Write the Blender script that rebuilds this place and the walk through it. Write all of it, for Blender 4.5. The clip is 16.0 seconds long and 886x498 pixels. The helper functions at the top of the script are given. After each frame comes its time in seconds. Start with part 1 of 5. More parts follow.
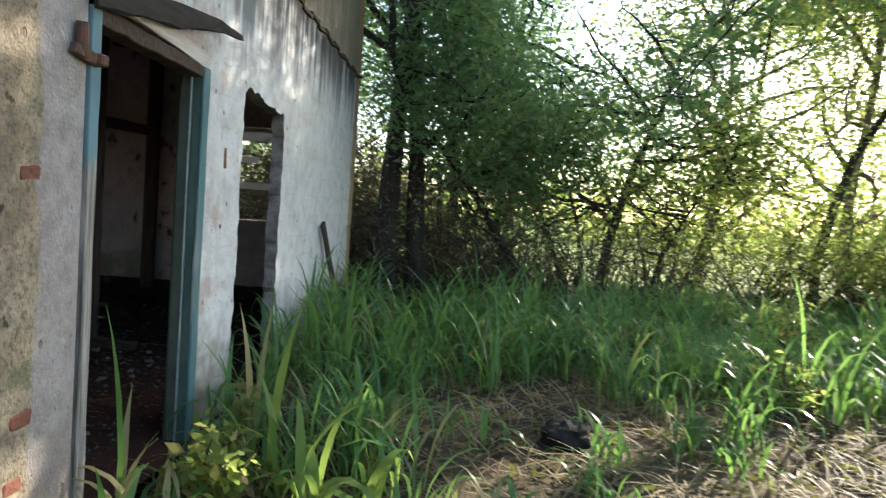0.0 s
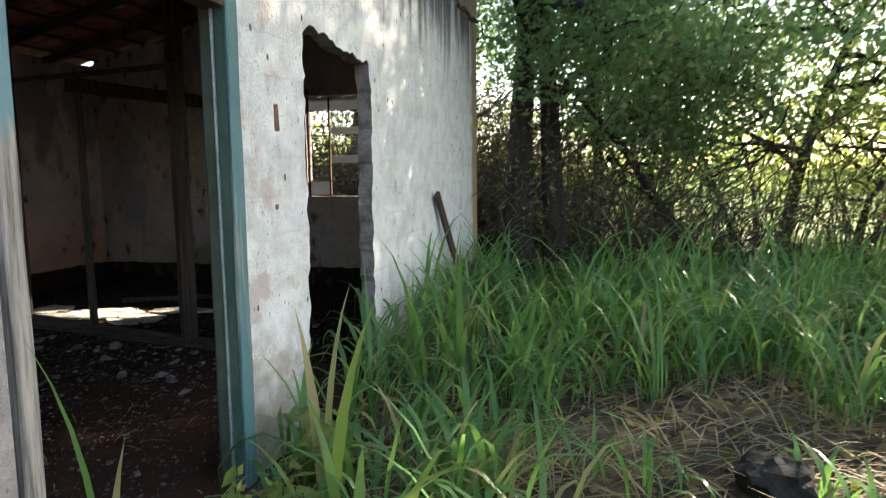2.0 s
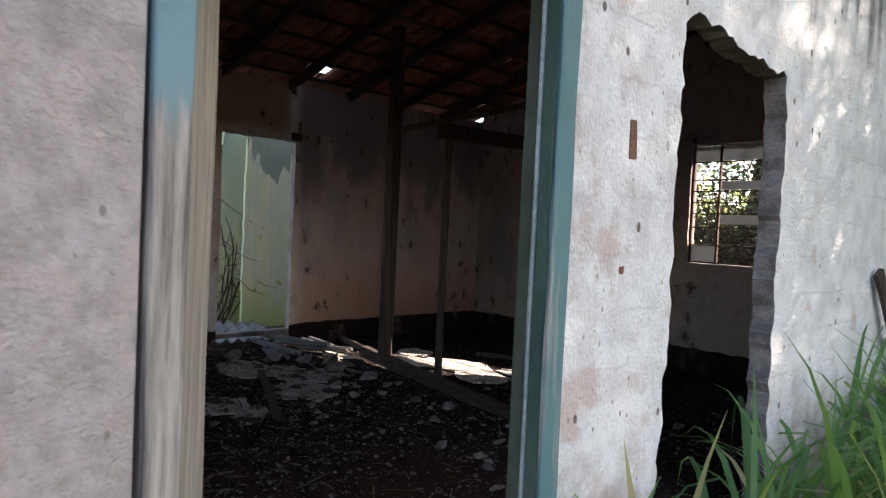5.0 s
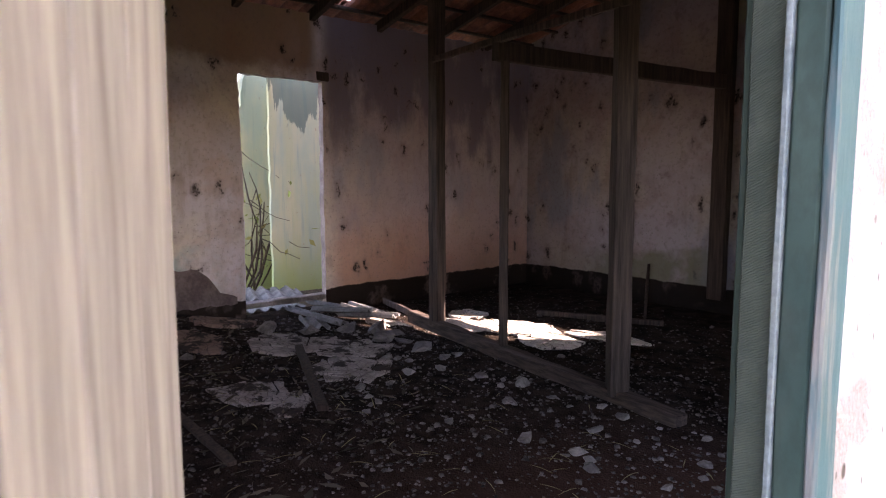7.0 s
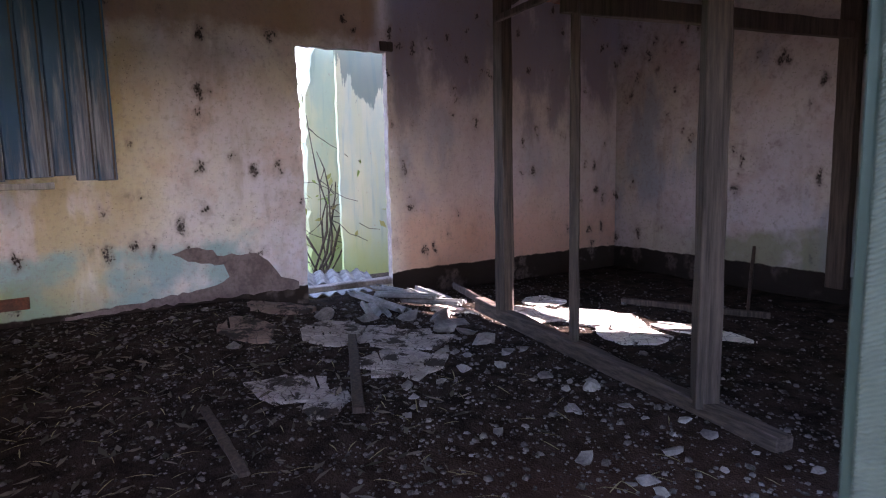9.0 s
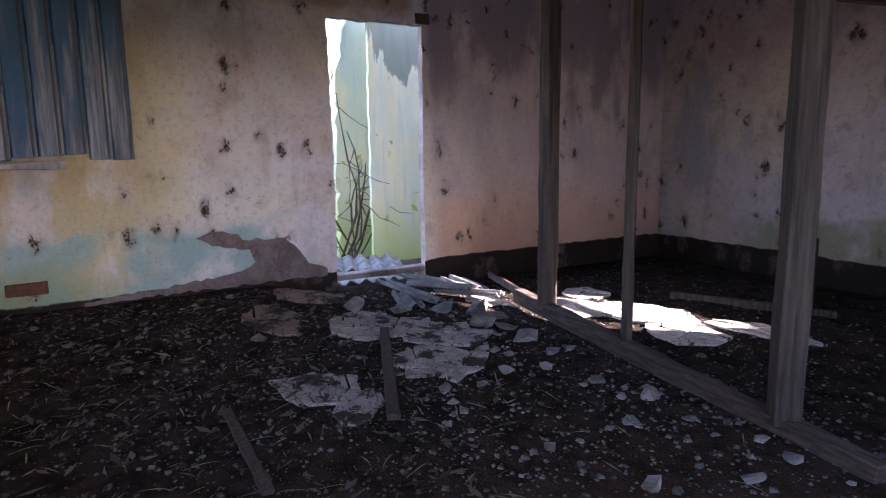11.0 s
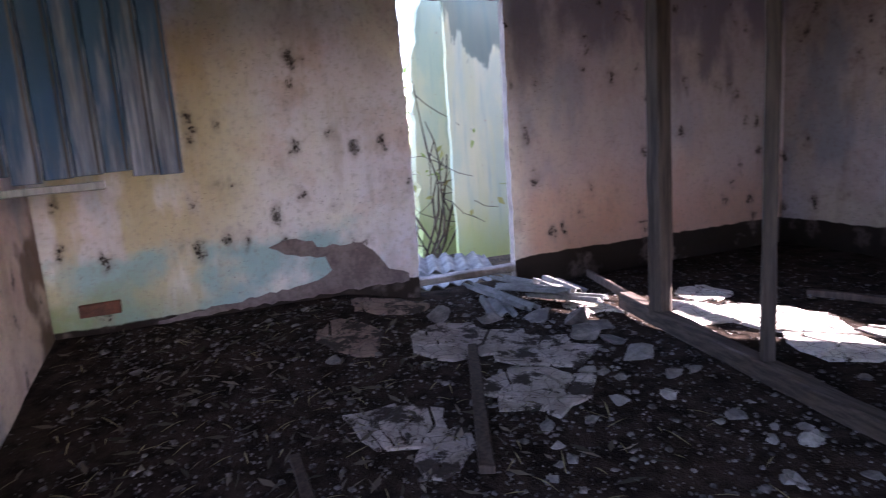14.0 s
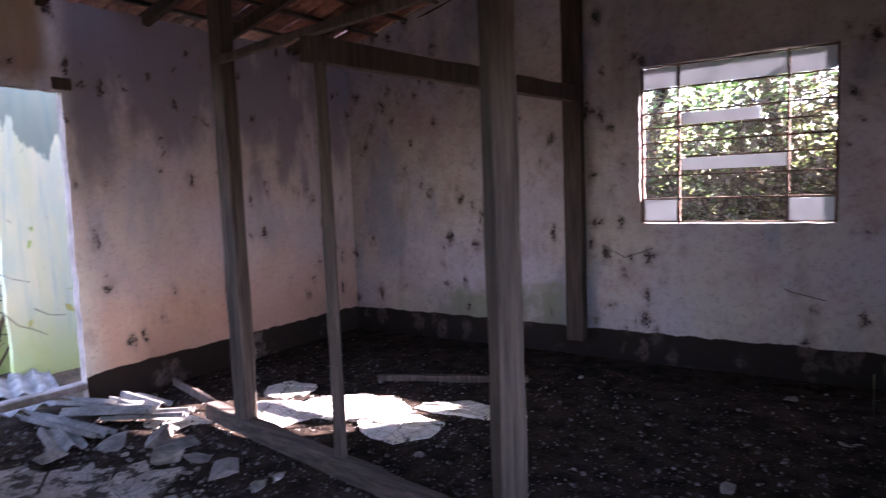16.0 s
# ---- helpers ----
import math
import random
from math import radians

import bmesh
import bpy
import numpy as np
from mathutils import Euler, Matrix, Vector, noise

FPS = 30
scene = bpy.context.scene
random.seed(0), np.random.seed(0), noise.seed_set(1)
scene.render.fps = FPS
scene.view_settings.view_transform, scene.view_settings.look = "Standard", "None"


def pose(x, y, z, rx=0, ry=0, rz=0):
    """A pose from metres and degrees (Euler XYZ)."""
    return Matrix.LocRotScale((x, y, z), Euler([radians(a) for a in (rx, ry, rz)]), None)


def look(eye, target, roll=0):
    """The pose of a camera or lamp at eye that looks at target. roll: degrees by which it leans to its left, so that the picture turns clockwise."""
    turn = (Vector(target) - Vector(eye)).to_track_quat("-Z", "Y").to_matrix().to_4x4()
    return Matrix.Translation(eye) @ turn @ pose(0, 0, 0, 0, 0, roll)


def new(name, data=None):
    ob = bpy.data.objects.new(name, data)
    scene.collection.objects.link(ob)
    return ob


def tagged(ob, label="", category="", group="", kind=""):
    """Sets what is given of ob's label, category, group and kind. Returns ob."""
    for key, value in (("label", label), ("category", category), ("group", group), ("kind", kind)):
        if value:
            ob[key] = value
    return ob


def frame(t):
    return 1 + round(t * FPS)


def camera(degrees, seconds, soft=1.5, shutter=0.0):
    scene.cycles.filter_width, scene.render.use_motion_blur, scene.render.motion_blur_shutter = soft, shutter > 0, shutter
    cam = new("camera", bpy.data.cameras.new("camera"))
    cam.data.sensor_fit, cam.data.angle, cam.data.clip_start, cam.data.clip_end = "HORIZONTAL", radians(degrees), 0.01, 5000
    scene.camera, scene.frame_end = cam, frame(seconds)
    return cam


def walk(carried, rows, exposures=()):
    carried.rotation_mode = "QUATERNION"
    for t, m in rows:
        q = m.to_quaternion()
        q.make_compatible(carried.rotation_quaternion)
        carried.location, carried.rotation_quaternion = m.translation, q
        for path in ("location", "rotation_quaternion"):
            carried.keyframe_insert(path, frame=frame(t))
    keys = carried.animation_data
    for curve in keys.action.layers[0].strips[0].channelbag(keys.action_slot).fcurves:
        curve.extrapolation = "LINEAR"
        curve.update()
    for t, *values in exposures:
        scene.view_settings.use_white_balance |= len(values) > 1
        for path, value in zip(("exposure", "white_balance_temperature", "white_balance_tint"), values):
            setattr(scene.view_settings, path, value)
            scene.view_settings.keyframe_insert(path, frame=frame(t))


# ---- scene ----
# camera and walk
cam = camera(68.8, 16.0, soft=1.1, shutter=0.4)
PATH = [
    (0, (0.111, 0.083, 1.453), (0.063, 2.079, 1.334), 4.2),
    (0.5, (0.206, 0.372, 1.388), (-0.111, 2.346, 1.328), 2.0),
    (1, (0.261, 0.63, 1.436), (-0.3, 2.546, 1.31), 0.4),
    (1.5, (0.258, 0.971, 1.399), (-0.157, 2.922, 1.254), 1.2),
    (2, (0.175, 1.268, 1.405), (-0.324, 3.19, 1.172), -0.6),
    (2.5, (0.252, 1.395, 1.349), (-0.375, 3.26, 0.991), 0.5),
    (3, (0.333, 1.491, 1.392), (-0.64, 3.229, 1.216), -1.3),
    (3.5, (0.174, 1.704, 1.362), (-0.843, 3.424, 1.265), 1.9),
    (4, (-0.013, 1.857, 1.397), (-0.966, 3.603, 1.193), 2.1),
    (4.5, (-0.126, 2.0, 1.375), (-1.217, 3.665, 1.182), 1.2),
    (5, (-0.238, 2.254, 1.355), (-1.709, 3.608, 1.295), 2.7),
    (7.3, (-1.046, 2.797, 1.301), (-2.591, 4.047, 1.074), -0.7),
    (7.5, (-1.032, 2.906, 1.309), (-2.654, 4.059, 1.116), -1.0),
    (8, (-1.103, 3.078, 1.297), (-2.805, 4.094, 1.029), -0.7),
    (8.5, (-1.14, 3.105, 1.264), (-2.801, 4.166, 0.926), -1.2),
    (9, (-1.25, 3.17, 1.267), (-2.943, 4.198, 0.994), -1.3),
    (11.5, (-1.688, 3.262, 1.266), (-3.438, 4.153, 0.885), -0.3),
    (12, (-1.819, 3.255, 1.277), (-3.657, 3.934, 0.875), -0.5),
    (12.5, (-1.947, 3.306, 1.277), (-3.847, 3.823, 0.923), -1.5),
    (13, (-2.045, 3.378, 1.272), (-3.948, 3.854, 0.885), -1.5),
    (13.5, (-2.104, 3.464, 1.281), (-3.989, 4.012, 0.9), -2.7),
    (14, (-2.076, 3.497, 1.304), (-3.91, 4.206, 0.94), -4.2),
    (14.5, (-2.043, 3.513, 1.331), (-3.721, 4.543, 0.978), -4.5),
    (15, (-2.027, 3.498, 1.38), (-3.468, 4.861, 1.125), -4.1),
    (15.2, (-2.008, 3.503, 1.407), (-3.417, 4.903, 1.176), -3.9),
    (15.5, (-2.013, 3.528, 1.433), (-3.354, 5.001, 1.249), -2.7),
    (15.7, (-2.02, 3.536, 1.467), (-3.255, 5.097, 1.268), -1.6),
    (16, (-1.954, 3.588, 1.481), (-3.074, 5.234, 1.293), -2.2),
]

EXPOSURE = [(0, 1.85, 6900, 10), (2, 2.25, 7400, 13), (3, 2.3, 7500, 17), (4.5, 2.3, 7200, 21), (5, 2.25, 7200, 21), (7.5, 3.7, 7700, 40), (9, 4.0, 6400, 36), (11.5, 3.9, 6250, 35),
            (13, 3.98, 6050, 35), (14.5, 3.8, 6200, 37), (15, 3.6, 6400, 39), (15.5, 4.0, 6300, 40), (16, 4.4, 6300, 39)]
walk(cam, [(t, look(eye, target, roll)) for t, eye, target, roll in PATH], EXPOSURE)

# world, sun
SUN_TO = Vector((1.0, 1.0, 0.68)).normalized()      # towards the sun
world = bpy.data.worlds.new("sky")
scene.world = world
world.use_nodes = True
wn = world.node_tree.nodes
sky = wn.new("ShaderNodeTexSky")
sky.sky_type = "NISHITA"
sky.sun_disc = False
sky.sun_elevation = math.asin(SUN_TO.z)
sky.sun_rotation = math.atan2(SUN_TO.x, SUN_TO.y)
world.node_tree.links.new(sky.outputs[0], wn["Background"].inputs[0])
wn["Background"].inputs[1].default_value = 0.15
sun_data = bpy.data.lights.new("sun", "SUN")
sun_data.energy, sun_data.angle, sun_data.color = 5.0, radians(0.53), (1.0, 0.94, 0.84)
sun = new("sun", sun_data)
sun.matrix_world = look(SUN_TO * 30, (0, 0, 0))


# ---- materials ----
class Nodes:
    """Short hand for a node material."""

    def __init__(self, name, rough=0.85):
        self.m = bpy.data.materials.new(name)
        self.m.use_nodes = True
        self.t = self.m.node_tree
        self.b = self.t.nodes["Principled BSDF"]
        self.b.inputs["Roughness"].default_value = rough
        self.b.inputs["Specular IOR Level"].default_value = 0.3
        self.co = None

    def put(self, socket, v):
        if isinstance(v, bpy.types.NodeSocket):
            self.t.links.new(v, socket)
        elif isinstance(v, tuple) and len(v) == 3 and socket.type == "RGBA":
            socket.default_value = (*v, 1)
        else:
            socket.default_value = v

    def where(self, scale=(1, 1, 1), world_space=True):
        """World position (or object position), stretched."""
        if world_space:
            src = self.t.nodes.new("ShaderNodeNewGeometry").outputs["Position"]
        else:
            src = self.t.nodes.new("ShaderNodeTexCoord").outputs["Object"]
        n = self.t.nodes.new("ShaderNodeMapping")
        self.put(n.inputs["Vector"], src)
        n.inputs["Scale"].default_value = scale
        return n.outputs[0]

    def noise(self, scale, detail=4.0, stretch=(1, 1, 1), rough=0.55, world_space=True, warp=0.0):
        n = self.t.nodes.new("ShaderNodeTexNoise")
        self.put(n.inputs["Vector"], self.where(stretch, world_space))
        n.inputs["Scale"].default_value, n.inputs["Detail"].default_value = scale, detail
        n.inputs["Roughness"].default_value, n.inputs["Distortion"].default_value = rough, warp
        return n.outputs["Fac"]

    def cells(self, scale, stretch=(1, 1, 1), feature="F1", rnd=1.0):
        n = self.t.nodes.new("ShaderNodeTexVoronoi")
        n.feature = feature
        self.put(n.inputs["Vector"], self.where(stretch))
        n.inputs["Scale"].default_value, n.inputs["Randomness"].default_value = scale, rnd
        return n.outputs["Distance"]

    def pits(self, scale, stretch=(1, 1, 1), warp=0.05, warp_scale=16):
        """Cell distance over warped positions: torn, uneven spots."""
        n = self.t.nodes.new("ShaderNodeTexNoise")
        self.put(n.inputs["Vector"], self.where())
        n.inputs["Scale"].default_value, n.inputs["Detail"].default_value = warp_scale, 4
        off = self.t.nodes.new("ShaderNodeVectorMath")
        off.operation = "MULTIPLY_ADD"
        self.put(off.inputs[0], n.outputs["Color"])
        off.inputs[1].default_value = (warp * 2,) * 3
        self.put(off.inputs[2], self.where())
        m = self.t.nodes.new("ShaderNodeMapping")
        self.put(m.inputs["Vector"], off.outputs[0])
        m.inputs["Scale"].default_value = stretch
        v = self.t.nodes.new("ShaderNodeTexVoronoi")
        self.put(v.inputs["Vector"], m.outputs[0])
        v.inputs["Scale"].default_value = scale
        return v.outputs["Distance"]

    def axis(self, k):
        n = self.t.nodes.new("ShaderNodeSeparateXYZ")
        self.put(n.inputs[0], self.t.nodes.new("ShaderNodeNewGeometry").outputs["Position"])
        return n.outputs[k]

    def ramp(self, v, a, b, to0=0.0, to1=1.0):
        n = self.t.nodes.new("ShaderNodeMapRange")
        n.interpolation_type = "SMOOTHSTEP"
        self.put(n.inputs[0], v)
        for i, x in enumerate((a, b, to0, to1)):
            n.inputs[i + 1].default_value = x
        return n.outputs[0]

    def math(self, op, a, b=0.0):
        n = self.t.nodes.new("ShaderNodeMath")
        n.operation = op
        self.put(n.inputs[0], a), self.put(n.inputs[1], b)
        return n.outputs[0]

    def mix(self, f, a, b, blend="MIX"):
        n = self.t.nodes.new("ShaderNodeMix")
        n.data_type, n.blend_type = "RGBA", blend
        self.put(n.inputs["Factor"], f), self.put(n.inputs["A"], a), self.put(n.inputs["B"], b)
        return n.outputs["Result"]

    def rnd(self, island=False):
        if island:
            return self.t.nodes.new("ShaderNodeNewGeometry").outputs["Random Per Island"]
        return self.t.nodes.new("ShaderNodeObjectInfo").outputs["Random"]

    def bump(self, h, strength=0.4, dist=0.01):
        n = self.t.nodes.new("ShaderNodeBump")
        n.inputs["Strength"].default_value, n.inputs["Distance"].default_value = strength, dist
        self.put(n.inputs["Height"], h)
        self.put(self.b.inputs["Normal"], n.outputs[0])

    def done(self, colour, rough=None):
        self.put(self.b.inputs["Base Color"], colour)
        if rough is not None:
            self.put(self.b.inputs["Roughness"], rough)
        return self.m


def mat_facade():
    """Limewashed plaster: white field, grey mould streaks high up, chipped to pinkish render, bare brown render past the door, rusty end."""
    n = Nodes("facade_plaster", 0.9)
    y, z = n.axis(1), n.axis(2)
    big, mid, fine = n.noise(1.3, 5), n.noise(7, 6), n.noise(60, 5)
    c = n.mix(n.ramp(mid, 0.4, 0.62), (0.70, 0.71, 0.72), (0.60, 0.60, 0.605))
    pink = n.ramp(n.math("ADD", n.ramp(y, 3.2, 4.6, 0.20, -0.04), n.noise(5, 7)), 0.55, 0.68)
    c = n.mix(n.math("MULTIPLY", pink, 0.75), c, (0.47, 0.38, 0.35))
    grey = n.ramp(n.math("ADD", n.ramp(y, 2.4, 4.4, 0.16, -0.1), n.noise(9, 8, rough=0.7)), 0.52, 0.7)
    c = n.mix(n.math("MULTIPLY", grey, 0.55), c, (0.30, 0.29, 0.30))
    rough_part = n.ramp(y, 2.7, 4.2, 0.95, 0.2)
    c = n.mix(n.math("MULTIPLY", n.ramp(n.noise(17, 8, rough=0.75), 0.47, 0.64), rough_part), c, (0.40, 0.355, 0.345))
    c = n.mix(n.math("MULTIPLY", n.ramp(n.noise(2.4, 7, (1, 1, 1.6), 0.7), 0.5, 0.62), n.math("MULTIPLY", rough_part, 0.8)), c, (0.33, 0.30, 0.30))
    c = n.mix(n.math("MULTIPLY", n.ramp(n.noise(48, 7, rough=0.75), 0.46, 0.64), n.math("MULTIPLY", rough_part, 0.6)), c, (0.27, 0.235, 0.225))
    c = n.mix(n.ramp(y, 2.85, 3.3, 0.8, 0.0), c, n.mix(n.ramp(n.noise(11, 7, rough=0.7), 0.35, 0.65), (0.34, 0.305, 0.30), (0.21, 0.19, 0.185)))
    dots = n.math("MULTIPLY", n.ramp(n.math("ADD", n.cells(24, (1, 1, 0.6)), n.math("MULTIPLY", mid, 0.2)), 0.26, 0.18), n.ramp(n.noise(4, 3), 0.45, 0.55))
    c = n.mix(n.math("MULTIPLY", dots, 0.75), c, (0.15, 0.13, 0.12))
    courses = n.math("ABSOLUTE", n.math("SUBTRACT", n.math("FRACT", n.math("ADD", n.math("DIVIDE", z, 0.19), n.math("MULTIPLY", mid, 0.25))), 0.5))
    course = n.math("MULTIPLY", n.ramp(courses, 0.45, 0.495), n.ramp(n.noise(3, 5), 0.45, 0.6))
    c = n.mix(n.math("MULTIPLY", course, 0.35), c, (0.34, 0.32, 0.32))
    streak = n.noise(3.2, 6, (1, 2.2, 0.16), 0.65)
    high = n.ramp(z, 1.9, 3.1)
    s = n.ramp(n.math("ADD", streak, n.math("MULTIPLY", high, 0.27)), 0.60, 0.80)
    s = n.math("MULTIPLY", s, high)
    c = n.mix(s, c, (0.075, 0.075, 0.08))
    ledge = n.ramp(n.math("ADD", z, n.math("MULTIPLY", mid, 0.12)), 3.14, 3.2)
    c = n.mix(n.math("MULTIPLY", ledge, 0.8), c, n.mix(mid, (0.16, 0.13, 0.09), (0.36, 0.31, 0.24)))
    low = n.ramp(n.math("SUBTRACT", z, n.math("MULTIPLY", mid, 0.7)), 0.3, -0.15)
    c = n.mix(n.math("MULTIPLY", low, 0.7), c, (0.22, 0.17, 0.13))
    bare = n.ramp(n.math("ADD", y, n.math("MULTIPLY", n.noise(4, 6), 0.16)), 2.46, 2.42)
    brown = n.mix(n.ramp(n.noise(6, 6), 0.35, 0.65), (0.20, 0.16, 0.11), (0.38, 0.31, 0.23))
    brown = n.mix(n.ramp(n.noise(3, 6, rough=0.7), 0.5, 0.66), brown, (0.17, 0.16, 0.10))
    brown = n.mix(n.math("MULTIPLY", n.ramp(n.noise(38, 6, rough=0.75), 0.45, 0.66), 0.75), brown, (0.09, 0.07, 0.05))
    brown = n.mix(n.ramp(n.pits(7, (1, 1, 0.8), 0.05, 18), 0.14, 0.08), brown, (0.05, 0.04, 0.03))
    c = n.mix(bare, c, brown)
    rust = n.ramp(n.math("ADD", y, n.math("MULTIPLY", mid, 0.25)), 8.78, 8.92)
    c = n.mix(n.math("MULTIPLY", rust, 0.9), c, n.mix(mid, (0.30, 0.15, 0.06), (0.45, 0.30, 0.18)))
    chips = n.ramp(n.cells(9, (1, 1, 0.7)), 0.13, 0.09)
    chips = n.math("MULTIPLY", chips, n.ramp(n.noise(2.5, 3), 0.47, 0.56))
    c = n.mix(chips, c, (0.16, 0.13, 0.11))
    h = n.math("ADD", n.math("MULTIPLY", fine, 0.75), n.math("ADD", n.math("MULTIPLY", mid, 1.3), n.math("MULTIPLY", chips, -0.7)))
    n.bump(h, 0.7, 0.02)
    return n.done(c)


def mat_inner(name, axis_k, scraped=False):
    """Old painted plaster indoors: cream to lilac, blue at places, green low down, pockmarked."""
    n = Nodes(name, 0.9)
    u, z = n.axis(axis_k), n.axis(2)
    big, mid, fine = n.noise(0.9, 4), n.noise(3.5, 7, rough=0.65), n.noise(45, 5)
    c = n.mix(n.ramp(big, 0.38, 0.6), (0.80, 0.74, 0.65), (0.76, 0.71, 0.77))
    c = n.mix(n.math("MULTIPLY", n.ramp(n.noise(2.1, 6, rough=0.65), 0.5, 0.66), 0.55), c, (0.66, 0.50, 0.46))
    c = n.mix(n.math("MULTIPLY", n.ramp(mid, 0.45, 0.65), 0.35), c, (0.52, 0.45, 0.44))
    c = n.mix(n.math("MULTIPLY", n.ramp(n.noise(1.1, 5, (1.5, 1.5, 0.7)), 0.53, 0.66), 0.8), c, (0.42, 0.49, 0.60))
    c = n.mix(n.math("MULTIPLY", n.ramp(n.noise(3.0, 6, (1, 1, 0.22), 0.6), 0.54, 0.68), 0.5), c, (0.44, 0.36, 0.30))
    if axis_k == 1:                                     # the long back wall
        yel = n.math("MULTIPLY", n.ramp(n.math("ADD", u, n.math("MULTIPLY", mid, 0.8)), 4.5, 3.9), n.ramp(n.noise(1.7, 4, (1, 1.6, 0.5)), 0.44, 0.55))
        c = n.mix(n.math("MULTIPLY", yel, 0.75), c, (0.54, 0.45, 0.24))
        blue = n.math("MULTIPLY", n.ramp(n.math("ADD", n.math("ADD", n.noise(1.6, 5, (1, 1.6, 0.6)), n.math("MULTIPLY", n.noise(6, 6, (1, 1, 0.5), 0.7), 0.35)), n.ramp(z, 1.2, 2.6, -0.36, 0.0)), 0.42, 0.62), n.ramp(u, 5.9, 6.1))
        c = n.mix(n.math("MULTIPLY", blue, 0.85), c, (0.10, 0.13, 0.18))
        dado = n.math("MULTIPLY", n.ramp(n.math("ADD", z, n.math("MULTIPLY", mid, 0.5)), 0.98, 0.82), n.ramp(u, 5.0, 4.6))
        c = n.mix(n.math("MULTIPLY", dado, n.ramp(n.noise(2.2, 5), 0.36, 0.58)), c, (0.33, 0.48, 0.50))
        moss = n.math("MULTIPLY", n.ramp(n.math("ADD", z, n.math("MULTIPLY", mid, 0.5)), 0.75, 0.45), n.ramp(u, 3.9, 2.7))
        c = n.mix(n.math("MULTIPLY", moss, 0.7), c, (0.22, 0.33, 0.24))
        # Peach glow bounced up from the sunny floor, put into the wall colour.
        warm_bounce = n.math("MULTIPLY", n.ramp(z, 1.4, 0.3), n.ramp(u, 5.9, 6.2))
        c = n.mix(n.math("MULTIPLY", warm_bounce, 0.8), c, (0.52, 0.27, 0.18))
        lilac = n.math("MULTIPLY", n.ramp(u, 5.9, 6.1), n.ramp(z, 0.5, 1.2))
        c = n.mix(n.math("MULTIPLY", lilac, 0.5), c, (0.36, 0.28, 0.32))
        top = n.ramp(n.math("ADD", z, n.math("MULTIPLY", mid, 0.35)), 2.42, 2.6)
        c = n.mix(n.math("MULTIPLY", n.math("MULTIPLY", top, n.ramp(u, 5.95, 5.8)), 0.8), c, (0.36, 0.22, 0.13))
    span = n.ramp(u, 3.4, 2.7) if axis_k == 1 else n.math("MULTIPLY", n.ramp(u, -6.0, -5.4), n.ramp(u, -4.0, -4.5))
    green = n.math("MULTIPLY", n.ramp(n.math("ADD", n.noise(2.4, 5), n.ramp(z, 0.35, 0.85, 0.16, -0.3)), 0.46 if axis_k == 1 else 0.42, 0.66), span)
    if not scraped:
        c = n.mix(n.math("MULTIPLY", green, 0.7), c, (0.26, 0.30, 0.13))
    speck = n.math("MULTIPLY", n.ramp(n.cells(31), 0.16, 0.10), n.ramp(n.noise(3.0, 4), 0.46, 0.6))
    c = n.mix(n.math("MULTIPLY", speck, 0.7), c, (0.12, 0.09, 0.08))
    c = n.mix(n.math("MULTIPLY", n.ramp(n.noise(24, 6, rough=0.7), 0.5, 0.66), 0.35), c, (0.30, 0.24, 0.22))
    if scraped:
        marks = n.math("MULTIPLY", n.ramp(n.math("ADD", n.noise(24, 6, (1, 1, 0.3), 0.7), n.ramp(z, 0.3, 1.2, 0.06, -0.04)), 0.60, 0.66), n.ramp(u, -5.7, -4.6))
        c = n.mix(marks, c, (0.16, 0.13, 0.12))
        damp = n.ramp(n.math("ADD", n.noise(1.8, 4), n.ramp(u, -6.7, -5.2, 0.10, -0.30)), 0.55, 0.65)
        c = n.mix(n.math("MULTIPLY", damp, 0.8), c, (0.13, 0.085, 0.05))
    if scraped:
        c = n.mix(0.8, c, (0.78, 0.61, 0.56), "MULTIPLY")
    damp_line = n.math("ADD", z, n.math("MULTIPLY", n.noise(5, 6, rough=0.65), 0.07))
    if axis_k == 1:                                     # bare footing shows where the floor lies lower
        damp_line = n.math("ADD", damp_line, n.ramp(u, 6.1, 5.9, 0.0, 0.03))
    earth = n.ramp(damp_line, 0.25, 0.235) if not scraped else n.ramp(damp_line, 0.12, 0.06)
    c = n.mix(earth, c, n.mix(mid, (0.016, 0.010, 0.008), (0.036, 0.023, 0.018)))
    grit = n.ramp(n.noise(75, 3, (1, 1, 0.6)), 0.47, 0.56)
    large, small = n.pits(3.6, (1, 1, 0.75), 0.10, 12), n.pits(6.3, (1, 1, 0.5), 0.07, 14)
    few = n.ramp(n.noise(1.5, 3), 0.36, 0.46)
    packs = n.ramp(n.noise(1.15, 2, (1.3, 1.3, 0.9)), 0.48, 0.56)
    halo = n.math("MAXIMUM", n.math("MULTIPLY", n.ramp(large, 0.22, 0.05), few), n.math("MULTIPLY", n.ramp(small, 0.34, 0.08), packs))
    core = n.math("MAXIMUM", n.math("MULTIPLY", n.ramp(large, 0.10, 0.04), few), n.math("MULTIPLY", n.ramp(small, 0.18, 0.07), packs))
    hole = n.math("MAXIMUM", n.math("MULTIPLY", n.ramp(halo, 0.25, 0.75), grit), n.math("MULTIPLY", core, 0.8))
    smudge = n.math("MAXIMUM", n.math("MULTIPLY", n.ramp(large, 0.34, 0.08), few), n.math("MULTIPLY", n.ramp(small, 0.46, 0.12), packs))
    c = n.mix(n.math("MULTIPLY", smudge, 0.5), c, (0.30, 0.23, 0.21))
    c = n.mix(hole, c, (0.04, 0.03, 0.028))
